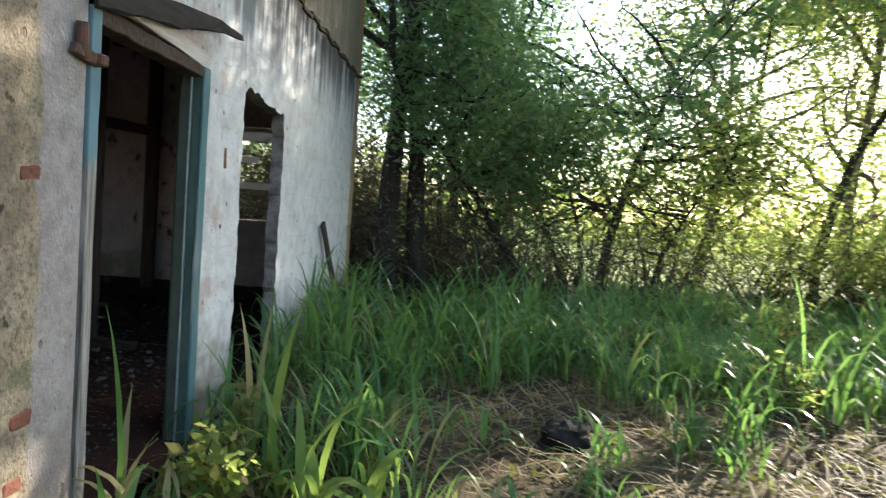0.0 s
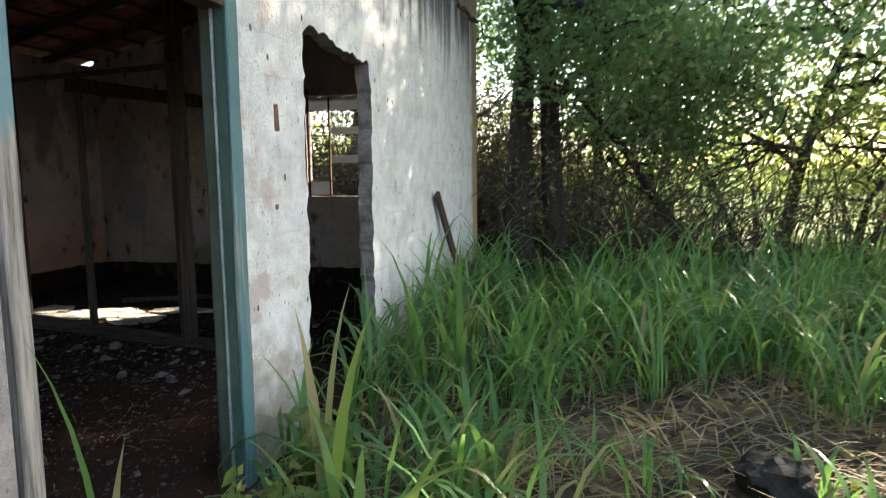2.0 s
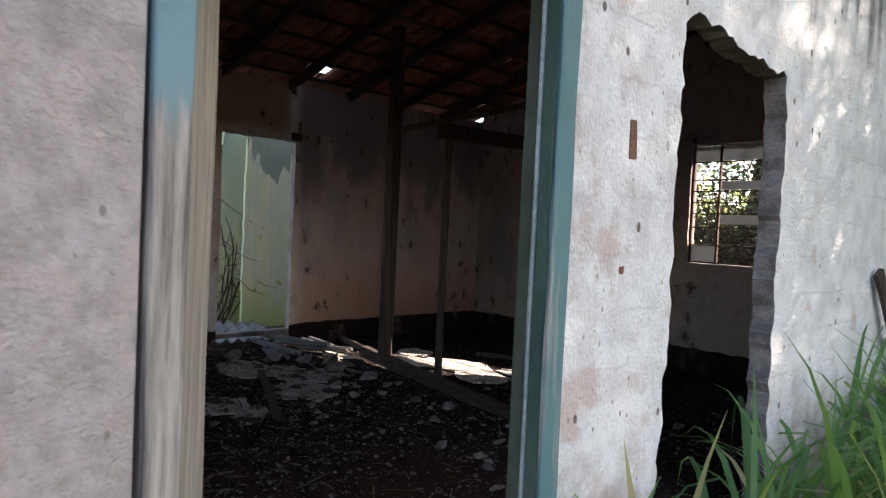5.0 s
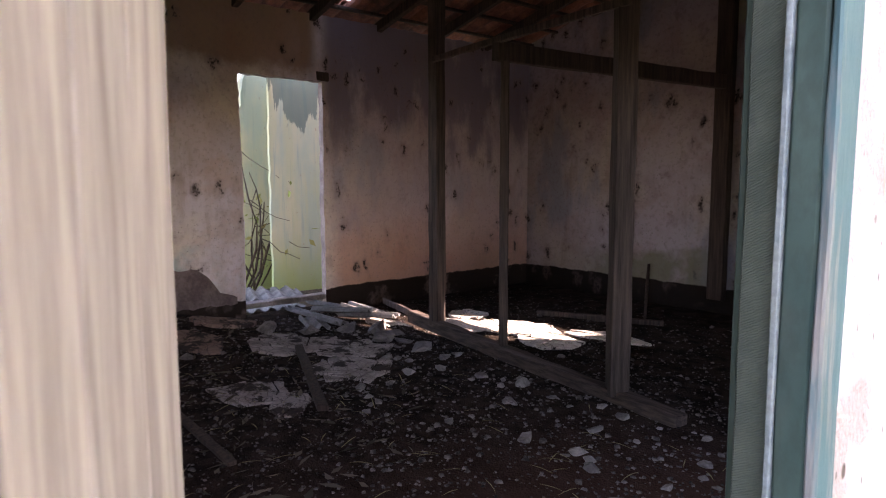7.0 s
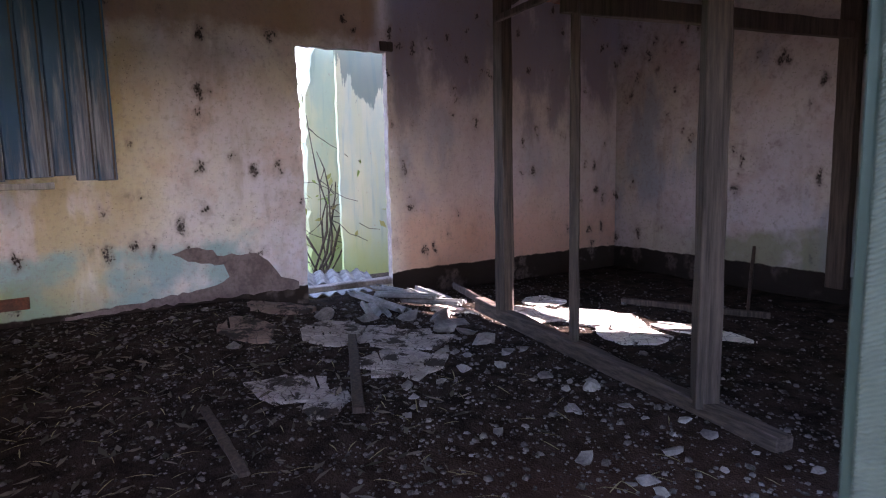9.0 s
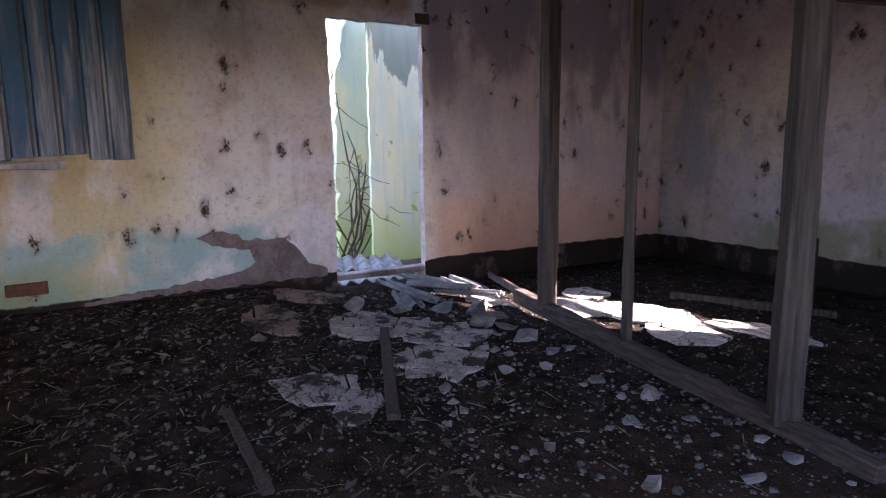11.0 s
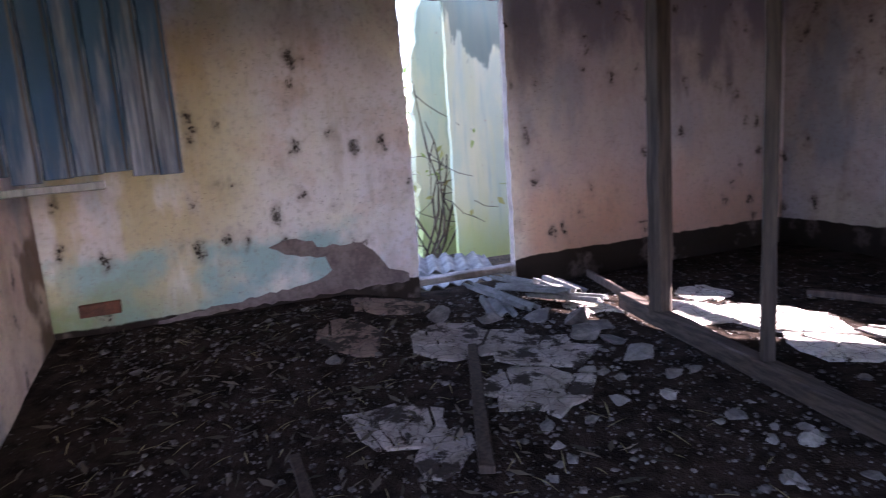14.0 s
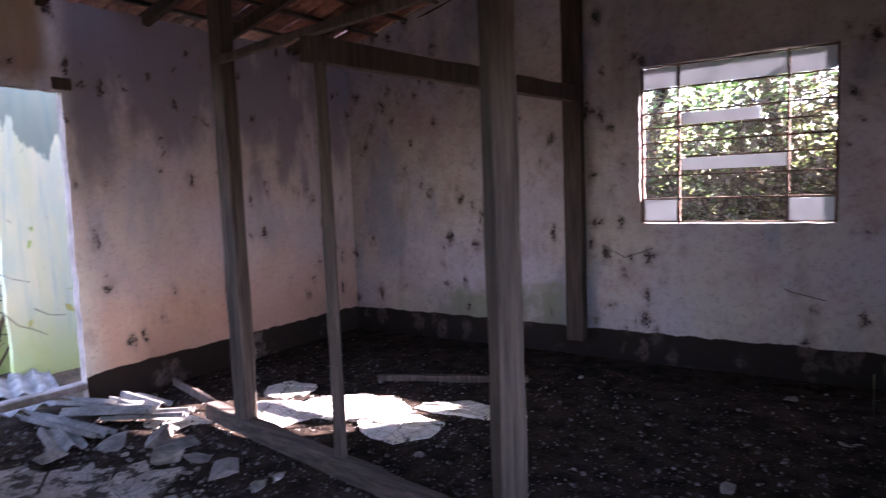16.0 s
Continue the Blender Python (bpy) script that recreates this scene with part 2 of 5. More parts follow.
    # Far wall darkened as a whole: its weaker light is put into the colour.
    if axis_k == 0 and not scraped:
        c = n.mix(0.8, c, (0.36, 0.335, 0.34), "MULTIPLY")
    n.bump(n.math("ADD", n.math("MULTIPLY", fine, 0.3), n.math("SUBTRACT", mid, n.math("MULTIPLY", hole, 1.2))), 0.6, 0.015)
    return n.done(c)


def mat_mix(name, a, b, scale=6.0, rough=0.85, bump=0.4, c3=None, stretch=(1, 1, 1), world_space=True, island=False, dist=0.01):
    """Two or three tones at two scales, with relief."""
    n = Nodes(name, rough)
    f, g = n.noise(scale, 5, stretch, world_space=world_space), n.noise(scale * 8, 4, stretch, world_space=world_space)
    c = n.mix(n.ramp(f, 0.35, 0.65), a, b)
    if c3:
        c = n.mix(n.ramp(n.noise(scale * 0.4, 5, stretch, world_space=world_space), 0.5, 0.65), c, c3)
    c = n.mix(n.math("MULTIPLY", n.ramp(g, 0.35, 0.7), 0.5), c, n.mix(0.5, c, (0.02, 0.02, 0.02)))
    c = n.mix(0.35, c, n.mix(n.rnd(island), (0.55, 0.55, 0.55), (1.3, 1.3, 1.3)), "MULTIPLY")
    n.bump(n.math("ADD", f, n.math("MULTIPLY", g, 0.4)), bump, dist)
    return n.done(c)


def mat_wood(name, base, dark, paint=None, along=2, amount=0.5, rough=0.8, fade=0.0):
    """Weathered wood with grain along one axis; paint, where given, is worn to the wood."""
    n = Nodes(name, rough)
    st = [14, 14, 14]
    st[along] = 0.7
    grain = n.noise(3.0, 6, tuple(st), 0.7, world_space=False)
    c = n.mix(n.ramp(grain, 0.3, 0.7), dark, base)
    c = n.mix(0.5, c, n.mix(n.rnd(), (0.55, 0.55, 0.55), (1.4, 1.4, 1.4)), "MULTIPLY")
    if paint:
        st[along] = 1.4
        worn = n.math("ADD", n.noise(1.4, 6, tuple(max(1.0, s * 0.75) for s in st), 0.65, world_space=False), n.math("MULTIPLY", n.rnd(), 0.05))
        if name == "bare_grey_jamb":
            worn = n.math("ADD", worn, n.ramp(n.axis(2), 1.2, 1.75, 0.25, -0.32))
        if fade:
            sep = n.t.nodes.new("ShaderNodeSeparateXYZ")
            n.put(sep.inputs[0], n.where((1, 1, 1), False))
            worn = n.math("ADD", worn, n.ramp(sep.outputs[2], 0.1, 0.9, fade, -fade))
        pc = n.mix(n.noise(5, 3, world_space=False), paint, tuple(p * 0.6 for p in paint))
        c = n.mix(n.ramp(worn, amount + 0.12, amount - 0.08), c, pc)
    n.bump(grain, 0.5, 0.004)
    return n.done(c)


def mat_leaf(name, a, b, dry=None, dry_part=0.1, glow=0.45, rough=0.45, through_tint=(0.30, 0.42, 0.04)):
    """Thin leaf: tone from leaf to leaf, light passing through."""
    n = Nodes(name, rough)
    r = n.rnd(True)
    c = n.mix(r, a, b)
    c = n.mix(n.math("MULTIPLY", n.noise(1.3, 3), 0.5), c, tuple(x * 0.5 for x in a))
    if dry:
        c = n.mix(n.ramp(n.math("FRACT", n.math("MULTIPLY", r, 17.3)), dry_part, dry_part - 0.03), c, dry)
    n.put(n.b.inputs["Base Color"], c)
    tr = n.t.nodes.new("ShaderNodeBsdfTranslucent")
    n.put(tr.inputs["Color"], n.mix(0.55, c, through_tint))
    mx = n.t.nodes.new("ShaderNodeMixShader")
    mx.inputs[0].default_value = glow
    out = n.t.nodes["Material Output"]
    n.t.links.new(n.b.outputs[0], mx.inputs[1])
    n.t.links.new(tr.outputs[0], mx.inputs[2])
    n.t.links.new(mx.outputs[0], out.inputs[0])
    return n.m


def mat_soil():
    n = Nodes("litter_soil", 0.95)
    big, mid, fine = n.noise(0.8, 4), n.noise(6, 6), n.noise(50, 5)
    c = n.mix(n.ramp(mid, 0.35, 0.65), (0.030, 0.021, 0.015), (0.085, 0.060, 0.040))
    c = n.mix(n.math("MULTIPLY", n.ramp(big, 0.45, 0.6), 0.6), c, (0.16, 0.12, 0.07))
    c = n.mix(n.ramp(fine, 0.6, 0.7), c, (0.20, 0.16, 0.10))
    y = n.math("ADD", n.axis(1), n.math("MULTIPLY", big, 3.0))
    c = n.mix(n.ramp(y, 16.5, 19.5), c, n.mix(mid, (0.10, 0.15, 0.035), (0.20, 0.22, 0.07)))
    n.bump(n.math("ADD", mid, n.math("MULTIPLY", fine, 0.6)), 0.9, 0.03)
    return n.done(c)


def mat_dirt():
    n = Nodes("packed_dirt", 1.0)
    n.b.inputs["Specular IOR Level"].default_value = 0.05
    big, mid, fine = n.noise(1.1, 5), n.noise(7, 7, rough=0.65), n.noise(70, 5)
    c = n.mix(n.ramp(mid, 0.35, 0.65), (0.014, 0.0098, 0.008), (0.044, 0.030, 0.024))
    red = n.math("MULTIPLY", n.math("MULTIPLY", n.ramp(n.axis(0), -4.2, -1.7), n.ramp(n.axis(1), 6.0, 5.0)), n.ramp(big, 0.3, 0.6, 0.45, 0.9))
    c = n.mix(red, c, (0.075, 0.036, 0.026))
    c = n.mix(n.math("MULTIPLY", n.ramp(n.pits(24, (1, 1, 1), 0.02, 40), 0.16, 0.10), n.ramp(n.noise(5, 4), 0.48, 0.6)), c, (0.20, 0.175, 0.16))
    c = n.mix(n.math("MULTIPLY", n.ramp(fine, 0.64, 0.74), 0.6), c, (0.17, 0.145, 0.125))
    n.bump(n.math("ADD", mid, n.math("MULTIPLY", fine, 0.5)), 0.9, 0.025)
    return n.done(c)


FACADE = mat_facade()
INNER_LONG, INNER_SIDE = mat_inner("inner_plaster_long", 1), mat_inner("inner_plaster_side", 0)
INNER_SCRAPED = mat_inner("inner_plaster_scraped", 0, True)
SOIL, DIRT = mat_soil(), mat_dirt()
BRICK = mat_mix("old_brick", (0.22, 0.08, 0.05), (0.13, 0.06, 0.045), 9, 0.9, 0.6)
CONCRETE = mat_mix("old_cement", (0.40, 0.34, 0.32), (0.27, 0.22, 0.20), 7, 0.9, 0.6, (0.16, 0.13, 0.11))
RUBBLE = mat_mix("plaster_rubble", (0.27, 0.24, 0.225), (0.13, 0.115, 0.11), 9, 0.9, 0.6)
def mat_pane():
    """Frosted, dusty white glass that lets daylight glow through."""
    n = Nodes("frosted_pane", 0.5)
    c = n.mix(n.noise(4, 5), (0.62, 0.65, 0.69), (0.46, 0.48, 0.50))
    n.put(n.b.inputs["Base Color"], c)
    tr = n.t.nodes.new("ShaderNodeBsdfTranslucent")
    n.put(tr.inputs["Color"], c)
    mx = n.t.nodes.new("ShaderNodeMixShader")
    mx.inputs[0].default_value = 0.22
    n.t.links.new(n.b.outputs[0], mx.inputs[1])
    n.t.links.new(tr.outputs[0], mx.inputs[2])
    n.t.links.new(mx.outputs[0], n.t.nodes["Material Output"].inputs[0])
    return n.m


PANE = mat_pane()
TILE = mat_mix("clay_tile", (0.34, 0.15, 0.10), (0.20, 0.09, 0.07), 7, 0.85, 0.5, (0.10, 0.07, 0.06))
FIBRE = mat_mix("fibre_cement", (0.27, 0.26, 0.25), (0.15, 0.145, 0.14), 6, 0.9, 0.4)
RUST = mat_mix("rusty_iron", (0.16, 0.07, 0.04), (0.07, 0.05, 0.045), 30, 0.8, 0.5)
def mat_outer(name, wet_from):
    """Limewash gone pale green, with dark wet mould running down from the top."""
    n = Nodes(name, 0.9)
    z, mid = n.axis(2), n.noise(3, 6, (1, 1, 0.4))
    run = n.noise(7, 6, (1, 1, 0.10), 0.65)
    c = n.mix(n.ramp(mid, 0.38, 0.62), (0.66, 0.64, 0.44), (0.50, 0.58, 0.45))
    c = n.mix(n.math("MULTIPLY", n.ramp(run, 0.48, 0.62), 0.75), c, (0.58, 0.60, 0.38))
    c = n.mix(n.math("MULTIPLY", n.ramp(n.noise(13, 5, (1, 1, 0.08)), 0.55, 0.68), 0.6), c, (0.36, 0.47, 0.40))
    c = n.mix(n.math("MULTIPLY", n.ramp(n.math("ADD", z, n.math("MULTIPLY", mid, 0.9)), 1.15, 0.45), 0.75), c, (0.34, 0.44, 0.14))
    aside = n.math("MULTIPLY", n.math("ABSOLUTE", n.math("SUBTRACT", n.axis(1), 6.33)), 1.5)
    drip = n.math("ADD", n.math("MULTIPLY", n.noise(3.5, 5, (1, 1, 0.5), 0.65), 0.9), n.math("MULTIPLY", n.noise(14, 5, (1, 1, 0.10), 0.65), 0.8))
    wet = n.ramp(n.math("SUBTRACT", n.math("ADD", z, drip), aside), wet_from, wet_from + 0.06)
    c = n.mix(n.math("MULTIPLY", wet, 0.8), c, n.mix(run, (0.05, 0.10, 0.10), (0.16, 0.23, 0.20)))
    flake = n.ramp(n.noise(16, 7, rough=0.7), 0.63, 0.68)
    c = n.mix(n.math("MULTIPLY", flake, 0.7), c, (0.42, 0.27, 0.17))
    n.bump(n.math("ADD", mid, n.math("MULTIPLY", n.noise(50, 4), 0.3)), 0.5, 0.01)
    return n.done(c)


OUTER_WALL, YARD_WALL = mat_outer("mouldy_limewash", 2.62), mat_outer("stained_yard_limewash", 3.6)
DARKWOOD = mat_wood("dark_timber", (0.08, 0.056, 0.044), (0.028, 0.02, 0.017))
DARKWOOD_X = mat_wood("dark_timber_lying", (0.08, 0.056, 0.044), (0.028, 0.02, 0.017), along=0)
STUDWOOD = mat_wood("grey_stud_timber", (0.10, 0.073, 0.061), (0.028, 0.021, 0.018))
STUDWOOD_X = mat_wood("grey_sill_timber", (0.10, 0.073, 0.061), (0.028, 0.021, 0.018), along=0)
GREYWOOD = mat_wood("grey_weathered_wood", (0.34, 0.31, 0.29), (0.16, 0.145, 0.14))
PALEBOARD = mat_wood("pale_limed_board", (0.58, 0.55, 0.52), (0.40, 0.37, 0.34), along=1)
CHARRED = mat_wood("charred_timber", (0.032, 0.027, 0.025), (0.012, 0.010, 0.009), along=1)
BLUEWOOD = mat_wood("worn_blue_boards", (0.215, 0.22, 0.25), (0.06, 0.065, 0.085), (0.033, 0.08, 0.145), amount=0.57, fade=0.10)
TEALWOOD = mat_wood("worn_teal_frame", (0.42, 0.40, 0.38), (0.2, 0.19, 0.18), (0.095, 0.215, 0.235), amount=0.60, rough=0.6)
LEFTWOOD = mat_wood("bare_grey_jamb", (0.32, 0.295, 0.275), (0.06, 0.055, 0.05), (0.15, 0.265, 0.31), amount=0.36, fade=-0.0)


def mat_scratched():
    """Old green paint combed with slanting scratches, greyed and chipped."""
    n = Nodes("green_painted_frame", 0.6)
    tex = n.t.nodes.new("ShaderNodeTexWave")
    m = n.t.nodes.new("ShaderNodeMapping")
    m.inputs["Rotation"].default_value = (0, math.radians(-62), 0)
    n.put(m.inputs["Vector"], n.t.nodes.new("ShaderNodeNewGeometry").outputs["Position"])
    n.put(tex.inputs["Vector"], m.outputs[0])
    tex.inputs["Scale"].default_value, tex.inputs["Distortion"].default_value = 75, 4
    tex.inputs["Detail"].default_value, tex.inputs["Detail Scale"].default_value = 4, 1.6
    big, fine = n.noise(5, 6), n.noise(40, 5, (1, 1, 0.5))
    c = n.mix(n.ramp(big, 0.35, 0.65), (0.052, 0.073, 0.058), (0.09, 0.115, 0.093))
    c = n.mix(n.math("MULTIPLY", tex.outputs["Fac"], 0.4), c, (0.12, 0.138, 0.112))
    c = n.mix(n.math("MULTIPLY", n.ramp(fine, 0.5, 0.66), 0.6), c, (0.07, 0.09, 0.075))
    n.bump(n.math("ADD", tex.outputs["Fac"], fine), 0.5, 0.003)
    return n.done(c)


GREENWOOD = mat_scratched()
DARKGREEN = mat_wood("dark_green_strip", (0.10, 0.12, 0.10), (0.05, 0.065, 0.055), (0.05, 0.085, 0.07), amount=0.6, rough=0.5)
JAMBTEAL = mat_mix("chipped_pale_teal", (0.045, 0.098, 0.086), (0.075, 0.135, 0.115), 6, 0.6, 0.3, (0.10, 0.13, 0.11), (1, 1, 0.5))
BEADPAINT = mat_mix("pale_blue_paint", (0.32, 0.38, 0.39), (0.22, 0.28, 0.285), 9, 0.7, 0.4, (0.30, 0.35, 0.34))
CREAMWOOD = mat_wood("pale_frame_edge", (0.40, 0.38, 0.345), (0.22, 0.205, 0.19))
BARK = mat_mix("bark", (0.06, 0.048, 0.04), (0.028, 0.023, 0.02), 5, 0.95, 0.9, None, (3, 3, 0.6), dist=0.03)
PALEBARK = mat_mix("pale_bark", (0.24, 0.20, 0.15), (0.12, 0.10, 0.075), 6, 0.95, 0.8, None, (3, 3, 0.6), dist=0.02)
TWIG = mat_mix("twigs", (0.12, 0.085, 0.06), (0.06, 0.045, 0.035), 6, 0.9, 0.4, island=True)
LEAF_DEEP = mat_leaf("deep_green_leaf", (0.08, 0.16, 0.075), (0.15, 0.25, 0.115), (0.18, 0.14, 0.06), 0.08, 0.6, 0.35, (0.30, 0.48, 0.17))
# Brighter than LEAF_DEEP: sunshine on foliage is put into this leaf colour.
LEAF_LIT = mat_leaf("sunlit_yellow_green_leaf", (0.15, 0.23, 0.06), (0.27, 0.34, 0.12), (0.34, 0.26, 0.13), 0.2, 0.68, 0.4, (0.45, 0.56, 0.14))
LEAF_BROWN = mat_leaf("brown_thicket_leaf", (0.08, 0.062, 0.04), (0.17, 0.135, 0.09), (0.09, 0.12, 0.04), 0.2, 0.3, 0.5, (0.20, 0.165, 0.10))
LEAF_DRY = mat_leaf("dry_leaf", (0.17, 0.11, 0.06), (0.30, 0.20, 0.10), None, 0.1, 0.25, 0.7)
GRASS = mat_leaf("tall_grass", (0.055, 0.17, 0.06), (0.19, 0.36, 0.13), (0.36, 0.29, 0.16), 0.10, 0.5, 0.3, (0.26, 0.46, 0.08))
# Lighter yellow-green copy of GRASS: sunlight is put into its colour.
GRASS_SUNLIT = mat_leaf("sunlit_grass", (0.16, 0.28, 0.07), (0.25, 0.38, 0.12), None, 0.1, 0.6, 0.3, (0.42, 0.55, 0.12))
STRAW = mat_leaf("straw", (0.24, 0.18, 0.10), (0.36, 0.29, 0.17), None, 0.1, 0.2, 0.6)


# ---- mesh helpers ----
rng = random.Random(7)
nr = np.random.RandomState(11)


def mesh_ob(name, bm, material, parent=None, smooth=False):
    me = bpy.data.meshes.new(name)
    bmesh.ops.recalc_face_normals(bm, faces=bm.faces[:])
    for f in bm.faces:
        f.smooth = smooth
    bm.to_mesh(me)
    bm.free()
    for m in material if isinstance(material, (list, tuple)) else (material,):
        me.materials.append(m)
    ob = new(name, me)
    ob.parent = parent
    return ob


def part(name, bm, material, parent, label="", smooth=False):
    ob = mesh_ob(name, bm, material, parent, smooth)
    if label:
        ob["label"] = label
    return ob


def thing(name, at, label, category, group="", kind="", turn=0.0):
    ob = new(name)
    ob.empty_display_size = 0.1
    ob.matrix_world = pose(*at, 0, 0, turn)
    return tagged(ob, label, category, group, kind)


def raw_mesh(name, verts, faces, material, parent=None, smooth=False):
    me = bpy.data.meshes.new(name)
    me.from_pydata([tuple(v) for v in verts], [], [tuple(f) for f in faces])
    me.materials.append(material)
    if smooth:
        me.polygons.foreach_set("use_smooth", [True] * len(me.polygons))
    ob = new(name, me)
    ob.parent = parent
    return ob


def box(bm, lo, hi, m=None, bevel=0.0, rough=0.0, cuts=0):
    """A box from corner to corner, edges eased and faces a little uneven."""
    one = bmesh.new()
    bmesh.ops.create_cube(one, size=1.0)
    lo, hi = Vector(lo), Vector(hi)
    for v in one.verts:
        v.co = Vector([lo[k] + (v.co[k] + 0.5) * (hi[k] - lo[k]) for k in range(3)])
    if cuts:
        axis = max(range(3), key=lambda k: hi[k] - lo[k])
        long = [e for e in one.edges if abs(e.verts[0].co[axis] - e.verts[1].co[axis]) > 1e-4]
        bmesh.ops.subdivide_edges(one, edges=long, cuts=cuts, use_grid_fill=True)
    if rough:
        for v in one.verts:
            v.co += Vector((rng.uniform(-rough, rough), rng.uniform(-rough, rough), rng.uniform(-rough, rough)))
    if bevel:
        es = [e for e in one.edges if len(e.link_faces) == 2 and e.calc_face_angle(0) > 0.7]
        bmesh.ops.bevel(one, geom=es, offset=bevel, segments=1, affect="EDGES")
    if m is not None:
        one.transform(m)
    me = bpy.data.meshes.new("scrap")
    one.to_mesh(me)
    one.free()
    bm.from_mesh(me)
    bpy.data.meshes.remove(me)


def box_bm(lo, hi, m=None, bevel=0.0, rough=0.0, cuts=0):
    bm = bmesh.new()
    box(bm, lo, hi, m, bevel, rough, cuts)
    return bm


def beam_bm(a, b, w, h, rough=0.003, bevel=0.004, cuts=6, roll=0.0):
    """A timber between two points."""
    a, b = Vector(a), Vector(b)
    d = b - a
    m = Matrix.Translation(a) @ d.to_track_quat("Z", "Y").to_matrix().to_4x4() @ pose(0, 0, 0, 0, 0, roll)
    return box_bm((-w / 2, -h / 2, 0), (w / 2, h / 2, d.length), m, bevel, rough, cuts)


def ragged(points, step=0.06, amp=0.012, keep=()):
    """A closed outline cut into short steps and roughened; the sides in keep stay straight."""
    out = []
    for i, p in enumerate(points):
        q = points[(i + 1) % len(points)]
        n = max(1, int(math.dist(p, q) / step)) if i not in keep else 1
        for k in range(n):
            t = k / n
            j = amp if (k and i not in keep) else 0
            out.append((p[0] + (q[0] - p[0]) * t + rng.uniform(-j, j), p[1] + (q[1] - p[1]) * t + rng.uniform(-j, j)))
    return out


def wall_bm(axis, near, far, outline, holes=()):
    """A wall with thickness in the plane axis = near; outline and holes in (along, z)."""
    bm = bmesh.new()
    es = []
    for loop in (outline, *holes):
        vs = [bm.verts.new((near, u, z) if axis == "x" else (u, near, z)) for u, z in loop]
        es += [bm.edges.new((vs[i], vs[(i + 1) % len(vs)])) for i in range(len(vs))]
    bmesh.ops.triangle_fill(bm, edges=es, use_beauty=True)
    g = bmesh.ops.extrude_face_region(bm, geom=bm.faces[:])
    off = Vector((far - near, 0, 0)) if axis == "x" else Vector((0, far - near, 0))
    bmesh.ops.translate(bm, vec=off, verts=[v for v in g["geom"] if isinstance(v, bmesh.types.BMVert)])
    return bm


def smooth01(t):
    t = min(1.0, max(0.0, t))
    return t * t * (3 - 2 * t)


def floor_z(x, y):
    """Height of the dirt inside the house."""
    return 0.13 * smooth01((-4.4 - x) / 2.3) * smooth01((5.25 - y) / 0.9) - 0.05 * smooth01((y - 6.0) / 0.3) + 0.012 * noise.noise(Vector((x * 2.5, y * 2.5, 3))) + 0.006 * noise.noise(Vector((x * 9, y * 9, 1)))


def ground_z(x, y):
    """Height of the ground outdoors."""
    r = math.hypot(x, y)
    return (0.05 * noise.noise(Vector((x * 0.5, y * 0.5, 7))) + 0.02 * noise.noise(Vector((x * 2.3, y * 2.3, 2)))) * (1 if r < 40 else 0.3) - 0.04


# ---- ground and shell of the house ----
def sheet(name, xs, ys, height, material, label, category):
    verts = [(x, y, height(x, y)) for y in ys for x in xs]
    w = len(xs)
    faces = [(j * w + i, j * w + i + 1, (j + 1) * w + i + 1, (j + 1) * w + i) for j in range(len(ys) - 1) for i in range(w - 1)]
    return tagged(raw_mesh(name, verts, faces, material, smooth=True), label, category, kind="structure")


def spaced(lo, hi, near_lo, near_hi, fine, coarse):
    a = list(np.arange(near_lo, near_hi + 1e-6, fine))
    left = [lo] + [v for v in (-400, -150, -60, -30, -18) if lo < v < near_lo - coarse]
    right = [v for v in (18, 30, 60, 150, 400) if near_hi + coarse < v < hi] + [hi]
    return sorted(left) + a + sorted(right)


def yard(x, y):
    inside = -6.9 < x < -1.46 and 2.45 < y < 9.05
    return -0.35 if inside else ground_z(x, y)


sheet("ground", spaced(-1500, 1500, -12, 12, 0.15, 1), spaced(-1500, 1500, -6, 16, 0.15, 1), yard, SOIL, "dark soil littered with dead leaves and dry straw", "ground")
sheet("floor", list(np.arange(-6.95, -1.34, 0.06)), list(np.arange(2.40, 9.1, 0.06)), floor_z, DIRT, "dark dirt floor strewn with crumbs of plaster", "floor")

DOOR_L, DOOR_R, HEAD = 2.62, 3.83, 2.17
facade_line = ragged([(-6, -0.3), (DOOR_L, -0.3), (DOOR_L, HEAD + 0.02), (DOOR_R, HEAD + 0.03), (DOOR_R, -0.3), (4.37, -0.3), (4.41, 0.3), (4.455, 0.95), (4.46, 2.14), (4.55, 2.20),
                      (5.06, 2.15), (5.42, 2.13), (5.46, 1.95), (5.43, 1.1), (5.45, -0.3), (9.0, -0.3), (9.0, 4.35), (-6, 4.35)], 0.05, 0.018, keep=(0, 1, 2, 3, 4, 14, 15, 16, 17))
wall_front = tagged(mesh_ob("wall_east", wall_bm("x", -1.40, -1.50, facade_line), FACADE), "limewashed plaster house front, mould-streaked and chipped", "wall", kind="structure")

wall_front.data.materials.append(RUBBLE)
for poly in wall_front.data.polygons:                   # bare masonry in the thickness of the broken opening
    c = poly.center
    if abs(poly.normal.x) < 0.5 and 4.3 < c.y < 5.6:
        poly.material_index = 1

BD0, BD1, BDT = 5.10, 5.965, 2.265
back_line = ragged([(2.40, -0.3), (BD0, -0.3), (BD0 + 0.015, 1.1), (BD0, BDT), (BD1, BDT), (BD1 - 0.01, 1.2), (BD1, -0.3), (9.10, -0.3), (9.10, 2.905), (2.40, 2.905)], 0.06, 0.007, keep=(0, 6, 7, 9))
wall_back = tagged(mesh_ob("wall_west", wall_bm("x", -6.79, -6.87, back_line), INNER_LONG), "pockmarked inner wall of faded cream, lilac and blue paint", "wall", kind="structure")

